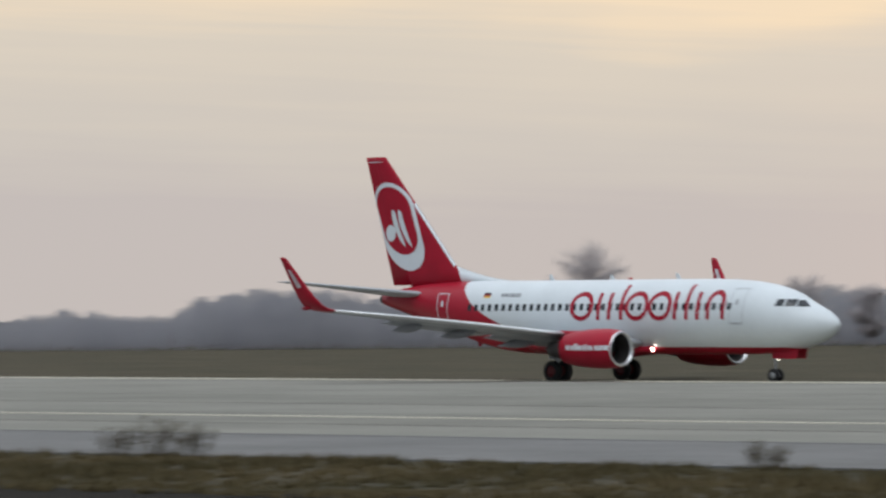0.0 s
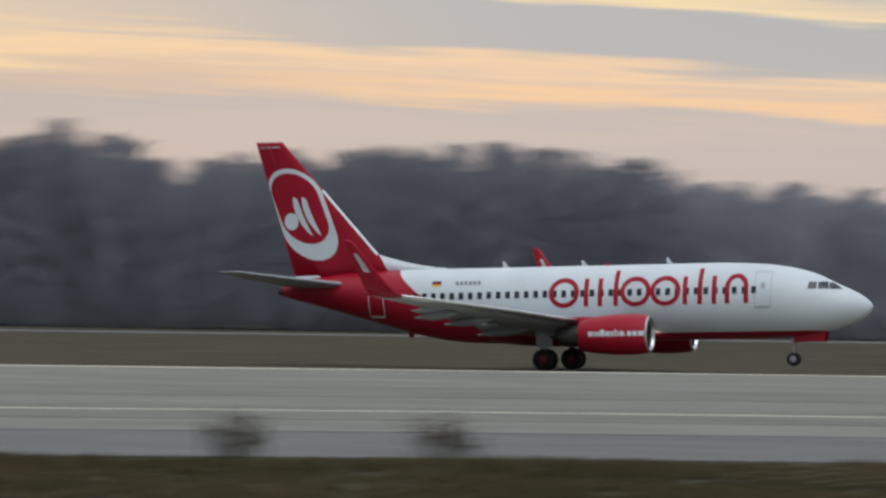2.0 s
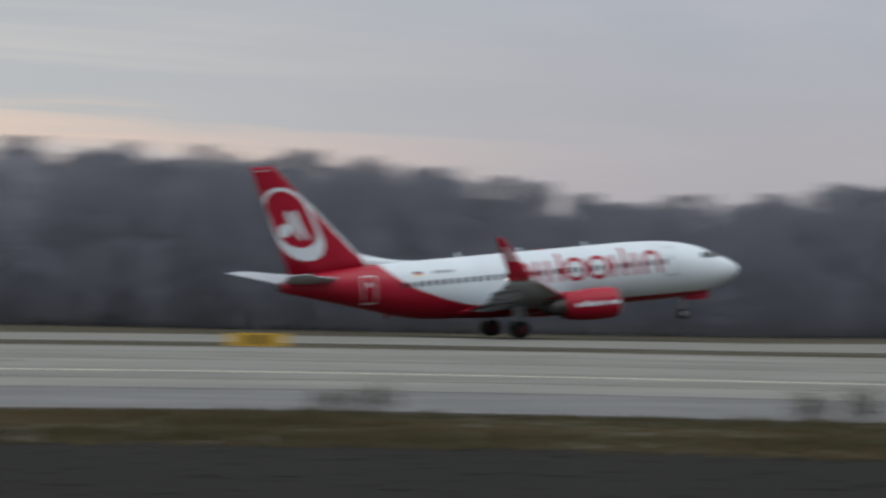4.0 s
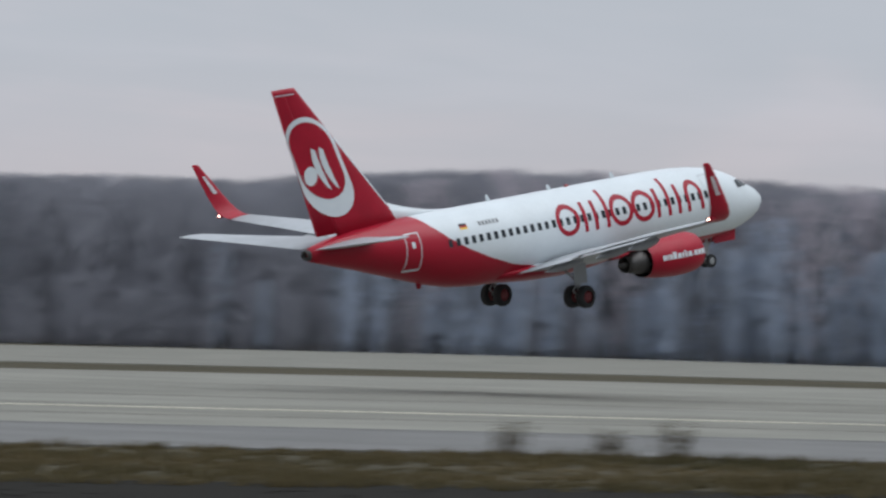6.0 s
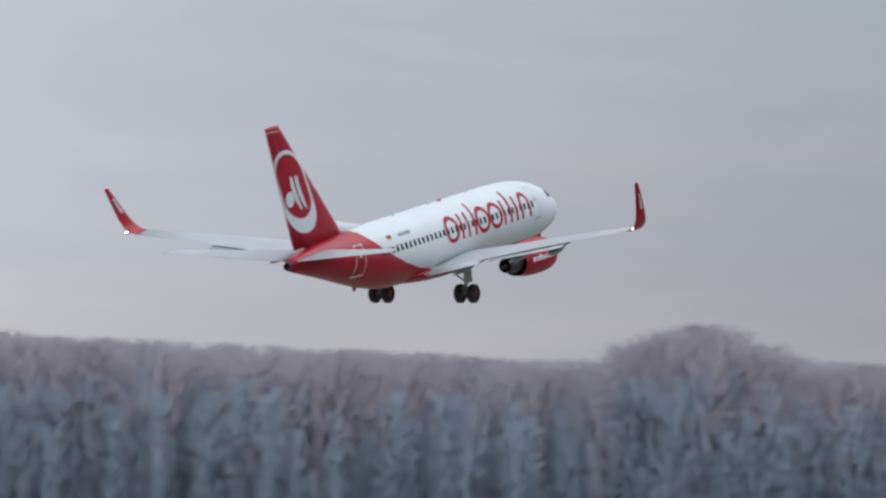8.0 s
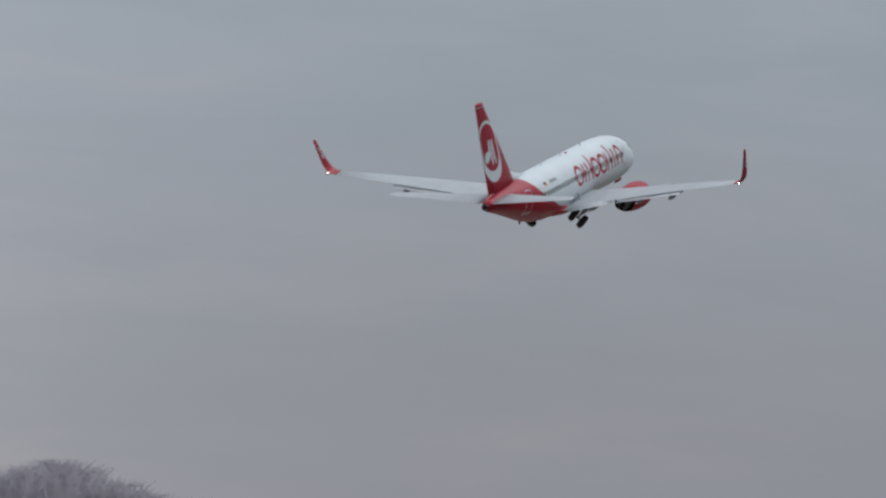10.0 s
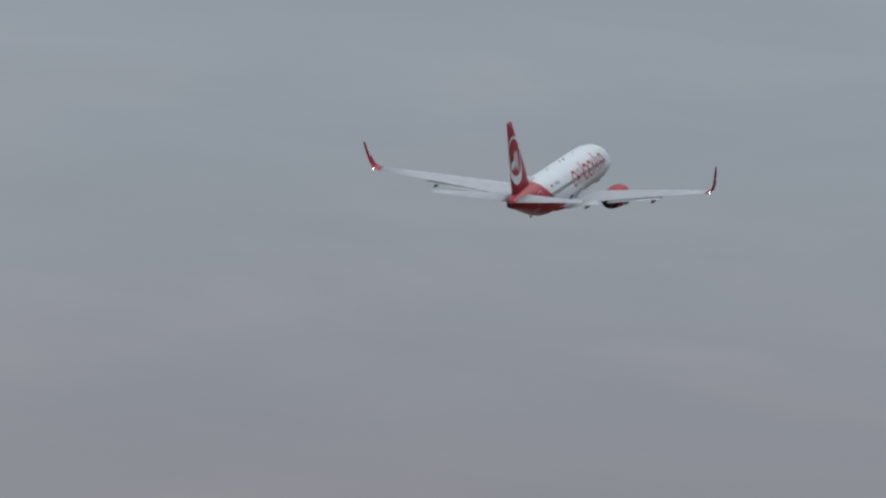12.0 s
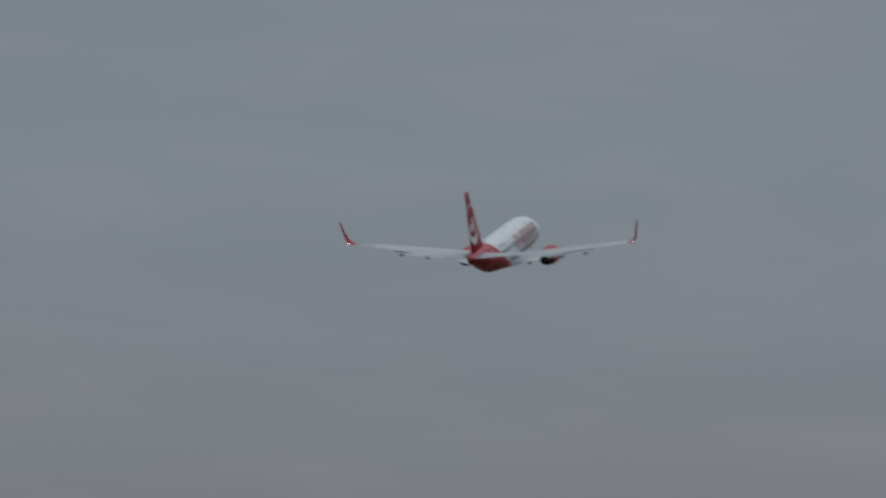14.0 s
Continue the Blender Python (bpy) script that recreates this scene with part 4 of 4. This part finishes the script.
def weed(bearing, ratio, tall, seed):
    rng = random.Random(seed)
    w = new("weed", None)
    x, y = along(ratio, bearing)
    w.location = (x, y, -0.03)
    shapes, tv, tf = [], [], []
    for k in range(22):
        a = rng.uniform(0, 6.28)
        lean = rng.uniform(0.05, 0.45)
        hgt = tall * rng.uniform(0.55, 1)
        base = Vector((rng.uniform(-0.5, 0.5), rng.uniform(-0.3, 0.3), 0))
        top = base + Vector((math.cos(a) * lean, math.sin(a) * lean, hgt))
        shapes.append(tube(base, top, 0.014, 0.006, 4))
        for j in range(16):
            p = base.lerp(top, rng.uniform(0.35, 1))
            d = Vector((rng.uniform(-1, 1), rng.uniform(-1, 1), rng.uniform(0, 1))).normalized() * rng.uniform(0.08, 0.22)
            s = Vector((rng.uniform(-1, 1), rng.uniform(-1, 1), 0.3)).normalized() * 0.02
            o = len(tv)
            tv += [tuple(p - s), tuple(p + s), tuple(p + d)]
            tf.append((o, o + 1, o + 2))
    part("stem", *join(*shapes), M["weed"], w)["kind"] = "stuff"
    part("seed_head", tv, tf, M["weed"], w)["kind"] = "stuff"
    return tagged(w, "dead brown weed clump on the verge", "weed", "weeds on the verge")


# ---- buildings, masts, signs ----
def polar(bearing, radius):
    return radius * math.sin(radians(bearing)), radius * math.cos(radians(bearing))


def build_terminal():
    """A long low hall with red roof bands, facing the runway."""
    x0, y0 = polar(-6.7, 455)
    x1, y1 = polar(2.5, 452)
    ang = math.degrees(math.atan2(y1 - y0, x1 - x0))
    ln = math.hypot(x1 - x0, y1 - y0)
    t = new("terminal_building", None)
    t.matrix_basis = pose(x0, y0, 0, 0, 0, ang)
    tagged(t, "long low pale hall with red roof bands", "building")
    part("wall", *block(0, ln, 0, 14, -0.2, 4.46), M["wall"], t, "pale rendered wall")
    part("plinth", *block(0, ln, -0.12, -0.004, -0.2, 0.55), M["mast"], t, "grey plinth")
    part("roof", *block(-0.4, ln + 0.4, -0.5, 14.5, 4.46, 5.6, 0.1), M["roof"], t, "red roof band")
    part("eaves", *block(-0.3, ln + 0.3, -0.42, -0.02, 4.30, 4.456), M["white"], t, "white strip below the roof")
    for a, b in ((0.0, 15.6), (54.2, ln)):
        part("canopy", *block(a, b, -1.6, -0.02, 2.9, 4.05, 0.05), M["roof"], t, "lower red band over the wall")
        k = a + 0.8
        while k < b:
            part("post", *tube((k, -1.45, -0.1), (k, -1.45, 2.9), 0.09, 0.09, 8), M["mast"], t)
            k += 4.6
    x = 29.4 - 4.58 * 2
    while x < 52.5:
        wnd = part("window", *block(x - 1.05, x + 1.05, -0.06, 0.05, 1.35, 3.15), M["pane"], t, "dark framed window")
        part("frame", *join(block(x - 1.2, x + 1.2, -0.10, -0.02, 3.15, 3.28), block(x - 1.2, x + 1.2, -0.16, -0.02, 1.2, 1.35), block(x - 0.14, x + 0.14, -0.10, -0.065, 1.35, 3.15)), M["white"], wnd)
        x += 4.58
    for x in (18.0, 52.9):
        door = part("gate", *block(x - 0.9, x + 0.9, -0.05, 0.05, 0.0, 2.5), M["blue"], t, "blue-grey door")
        part("handle", *block(x + 0.6, x + 0.68, -0.10, -0.055, 1.0, 1.2), M["mast"], door)
    return t


def build_tower():
    x, y = polar(1.23, 500)
    t = new("office_block", None)
    t.matrix_basis = pose(x, y, 0, 0, 0, -1)
    tagged(t, "blue-grey clad office block with a glazed upper floor", "building")
    part("wall", *block(-3.6, 3.6, -3, 4, -0.2, 9.2), M["clad"], t, "grey-green upper storey")
    part("upper_floor", *block(-4.2, 4.2, -3.6, 4.6, 9.2, 10.7, 0.15), M["blue"], t, "blue-grey cladding")
    for k in range(2):
        part("window_band", *block(-3.4, 3.4, -3.06, -2.95, 4.4 + 2.4 * k, 5.4 + 2.4 * k), M["pane"], t, "dark window band")
    part("roof", *block(-4.4, 4.4, -3.8, 4.8, 10.7, 10.9), M["mast"], t)
    x, y = polar(0.85, 488)
    a = new("annex_building", None)
    a.matrix_basis = pose(x, y, 0, 0, 0, -1)
    tagged(a, "low blue-grey annex with a pale parapet behind the hall", "building")
    part("wall", *block(-8.2, 7.2, -4, 4, -0.2, 7.0), M["blue"], a, "blue-grey wall")
    part("parapet", *block(-8.4, 7.4, -4.2, 4.2, 7.0, 7.5, 0.06), M["wall"], a, "pale parapet")
    x, y = polar(-4.6, 492)
    h = new("workshop", None)
    h.matrix_basis = pose(x, y, 0, 0, 0, 4)
    tagged(h, "plain blue-grey workshop behind the hall", "building")
    part("wall", *block(-6.5, 6.5, -4, 4, -0.2, 6.6), M["blue"], h, "blue-grey wall")
    part("roof", *block(-6.7, 6.7, -4.2, 4.2, 6.6, 6.9, 0.06), M["mast"], h)
    return t


def build_light_mast():
    m = new("light_mast", None)
    tagged(m, "tall galvanised floodlight mast with a crossbar", "light mast", "floodlight masts")
    part("pole", *tube((0, 0, -0.1), (0, 0, 15.2), 0.16, 0.08, 8), M["mast"], m)
    part("crossbar", *block(-0.95, 0.95, -0.06, 0.06, 15.05, 15.18), M["mast"], m)
    part("crossbar", *block(-0.8, 0.8, -0.06, 0.06, 14.1, 14.22), M["mast"], m)
    for k in range(3):
        for z in (14.35, 15.3):
            part("floodlight", *block(-0.9 + 0.7 * k, -0.5 + 0.7 * k, -0.25, 0.1, z - 0.05, z + 0.13, 0.04), M["mast"], m)
    return m


def build_sign():
    s = new("taxiway_sign", None)
    tagged(s, "low yellow taxiway sign board beside the runway", "sign", "yellow signs")
    part("board", *block(-1.4, 1.4, -0.14, 0.14, 0.2, 0.85, 0.03), M["yellow"], s, "yellow board")
    part("panel", *block(-0.4, 0.4, -0.155, -0.138, 0.28, 0.77), M["black"], s, "dark panel")
    for x in (-1.15, 0, 1.15):
        part("leg", *tube((x, 0, -0.02), (x, 0, 0.2), 0.04, 0.04, 6), M["mast"], s)
    return s


def build_car():
    v = new("parked_car", None)
    tagged(v, "white car parked on the far grass", "car", "white cars")
    ring = [(-2.2, 0.35), (2.2, 0.35), (2.25, 0.7), (1.3, 0.9), (0.6, 1.36), (-1.2, 1.42), (-2.05, 0.95), (-2.25, 0.8)]
    part("body", *loft([[(x, -0.84, z) for x, z in ring], [(x * 0.98, -0.88, z) for x, z in ring], [(x * 0.98, 0.88, z) for x, z in ring], [(x, 0.84, z) for x, z in ring]]), M["white"], v, "white car body")
    part("side_window", *block(-1.3, 0.6, -0.895, -0.885, 0.92, 1.28), M["glass"], v)
    part("windscreen", *block(0.72, 1.05, -0.7, 0.7, 0.98, 1.16), M["glass"], v)
    for x in (-1.4, 1.4):
        for y in (-0.8, 0.8):
            rings = [[(x + 0.31 * math.cos(2 * math.pi * i / 16), y + o, 0.31 + 0.31 * math.sin(2 * math.pi * i / 16)) for i in range(16)] for o in (-0.1, 0.1)]
            part("wheel", *loft(rings), M["black"], v)
    return v


def build_equipment_hut():
    h = new("equipment_hut", None)
    tagged(h, "small pale equipment cabinet with a barred frame", "cabinet")
    part("cabinet", *block(-0.9, 0.9, -0.5, 0.5, 0, 1.15, 0.05), M["mast"], h)
    for z in (0.95, 1.25):
        part("rail", *block(-1.4, 1.4, -0.62, -0.56, z, z + 0.07), M["white"], h, "white rail")
    for x in (-1.35, 1.35):
        part("post", *block(x - 0.04, x + 0.04, -0.63, -0.55, 0, 1.3), M["white"], h)
    return h


build_ground()
build_forest()
plane, wings, gears, nose_gear = build_airliner()
build_terminal()
build_tower()
mast = build_light_mast()
mast.matrix_basis = pose(*polar(-26.05, 500), 0, 0, 0, 20)
for b, r in ((-6.7, 480), (3.8, 489), (4.95, 505)):
    copy_thing(mast, pose(*polar(b, r), 0, 0, 0, -b))
sign = build_sign()
sign.matrix_basis = pose(*polar(16.58, 268), 0.03, 0, 0, -10)
copy_thing(sign, pose(*polar(56.5, 318), 0.03, 0, 0, -45))
car = build_car()
car.matrix_basis = pose(*polar(-40.3, 560), 0, 0, 0, 38)
copy_thing(car, pose(*polar(-33.8, 560), 0, 0, 0, 32))
hut = build_equipment_hut()
hut.matrix_basis = pose(*polar(-33.2, 300), 0, 0, 0, 25)
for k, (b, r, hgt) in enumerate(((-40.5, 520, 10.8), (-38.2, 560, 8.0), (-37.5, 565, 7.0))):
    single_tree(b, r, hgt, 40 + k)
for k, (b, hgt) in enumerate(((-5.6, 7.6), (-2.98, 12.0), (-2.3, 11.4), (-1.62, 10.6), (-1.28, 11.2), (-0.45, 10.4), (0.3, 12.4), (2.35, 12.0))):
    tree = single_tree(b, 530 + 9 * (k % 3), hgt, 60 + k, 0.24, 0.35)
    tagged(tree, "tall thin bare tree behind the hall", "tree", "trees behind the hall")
build_verge()
for k, (b, hgt) in enumerate(((-45.6, 0.8), (-45.2, 1.1), (-44.8, 0.95), (-38.6, 0.7), (-34.3, 1.25), (-28.1, 0.45), (-27.2, 0.35), (-22.2, 1.3), (-21.9, 1.45), (-18.55, 1.2), (-18.3, 1.0),
                             (-16.3, 1.2), (-16.0, 0.95), (1.5, 1.1), (1.9, 1.2), (17.4, 0.7), (17.9, 0.9), (22.6, 0.9), (23.1, 1.1), (45.9, 1.0), (47.0, 0.8), (47.7, 1.1), (51.6, 1.2),
                             (53.55, 1.35), (53.75, 1.2), (55.2, 1.4), (55.45, 1.2), (58.4, 1.3), (58.6, 1.1))):
    weed(b, 0.99, hgt, 70 + k)



# ---- what moves ----
FLIGHT = [  # seconds, x, y, z, pitch, bank, yaw
    (0, -186.25, 218.21, 0.000, -0.03, 0.23, 0.00),
    (0.5, -156.23, 218.50, 0.000, 0.04, 0.11, 0.00),
    (1, -128.85, 224.53, 0.001, 0.38, 0.31, 0.00),
    (1.5, -105.75, 243.66, 0.000, 1.17, 0.27, 0.00),
    (2, -72.10, 270.19, 0.000, 2.07, 0.18, 0.00),
    (2.5, -34.55, 290.57, 0.000, 2.87, -0.21, 0.00),
    (3, 11.84, 309.80, 0.001, 3.64, -0.34, 0.00),
    (3.5, 63.26, 335.25, 0.020, 4.86, -0.32, 0.00),
    (4, 115.61, 331.01, 0.182, 5.87, 0.50, 0.00),
    (4.2, 127.32, 305.01, 0.351, 6.22, 0.90, 0.00),
    (4.5, 137.90, 297.87, 0.619, 6.46, 0.84, 0.00),
    (4.85, 150.25, 275.59, 1.217, 7.13, 0.66, 0.00),
    (5.25, 164.35, 240.52, 2.206, 8.17, 0.37, 0.00),
    (5.65, 177.67, 204.77, 3.419, 9.11, 0.04, -0.06),
    (6, 188.90, 181.54, 4.601, 9.65, -0.21, -0.15),
    (6.3, 198.38, 173.45, 5.662, 9.76, -0.34, -0.24),
    (6.5, 206.87, 169.05, 6.367, 10.18, 0.40, -0.26),
    (7, 224.94, 155.61, 8.554, 11.39, 1.15, -0.49),
    (7.5, 249.91, 142.34, 11.526, 11.77, -0.02, -2.22),
    (7.7, 260.82, 140.83, 12.511, 11.97, -0.55, -2.22),
    (8.1, 283.78, 139.89, 15.515, 12.35, -0.34, -2.09),
    (8.5, 306.87, 137.88, 19.637, 13.17, 0.12, -1.93),
    (8.95, 332.52, 134.89, 24.938, 14.27, 0.75, -1.80),
    (9.4, 357.99, 132.28, 30.216, 15.19, 1.27, -1.70),
    (9.8, 380.04, 130.78, 34.267, 15.50, 1.46, -1.70),
    (10, 389.92, 130.27, 36.172, 15.62, 1.37, -1.70),
    (10.5, 413.55, 130.73, 40.509, 16.14, 1.24, -1.70),
    (11, 439.95, 133.82, 44.582, 16.47, 1.39, -1.70),
    (11.5, 466.52, 133.29, 48.443, 16.97, 2.41, -1.70),
    (12, 493.70, 132.29, 52.313, 17.08, 3.71, -1.70),
    (12.5, 520.72, 125.89, 56.405, 16.49, 3.43, -1.70),
    (13, 547.28, 121.23, 60.704, 15.47, 1.71, -1.70),
    (13.4, 568.26, 120.63, 64.700, 15.45, 0.53, -1.70),
    (13.7, 584.28, 121.52, 67.250, 15.49, 0.06, -1.70),
    (14, 601.27, 121.42, 69.620, 16.02, 0.17, -1.70),
]


def motions():
    walk(plane, [(t, pose(x, y, z, bank, -pitch, yaw)) for t, x, y, z, pitch, bank, yaw in FLIGHT])
    # the wings bend up as they take the load
    for side, wing in wings.items():
        pivot = Vector((0, side * 1.9, 2.1))
        rows = []
        for t, a in ((0, 0), (2.0, 0.1), (3.5, 0.9), (4.5, 2.2), (6.0, 3.5), (14, 3.4)):
            rows.append((t, Matrix.Translation(pivot) @ pose(0, 0, 0, side * a) @ Matrix.Translation(-pivot)))
        walk(wing, rows)
    # the struts stretch as the wheels lift, and the legs fold away after take-off: main legs inward, nose leg forward
    for side, leg in gears.items():
        walk(leg, [(t, pose(0, side * 2.86, z, -side * a)) for t, a, z in ((0, 0, 2.2), (3.4, 0, 2.2), (4.6, 0, 2.0), (8.6, 0, 2.0), (9.8, 34, 2.1), (10.5, 50, 2.15), (11, 62, 2.2), (11.5, 76, 2.2), (12.2, 88, 2.2), (14, 88, 2.2))])
    walk(nose_gear, [(t, pose(12.6, 0, 1.75, 0, -a)) for t, a in ((0, 0), (8.2, 0), (9.0, 45), (9.8, 88), (14, 88))])


motions()
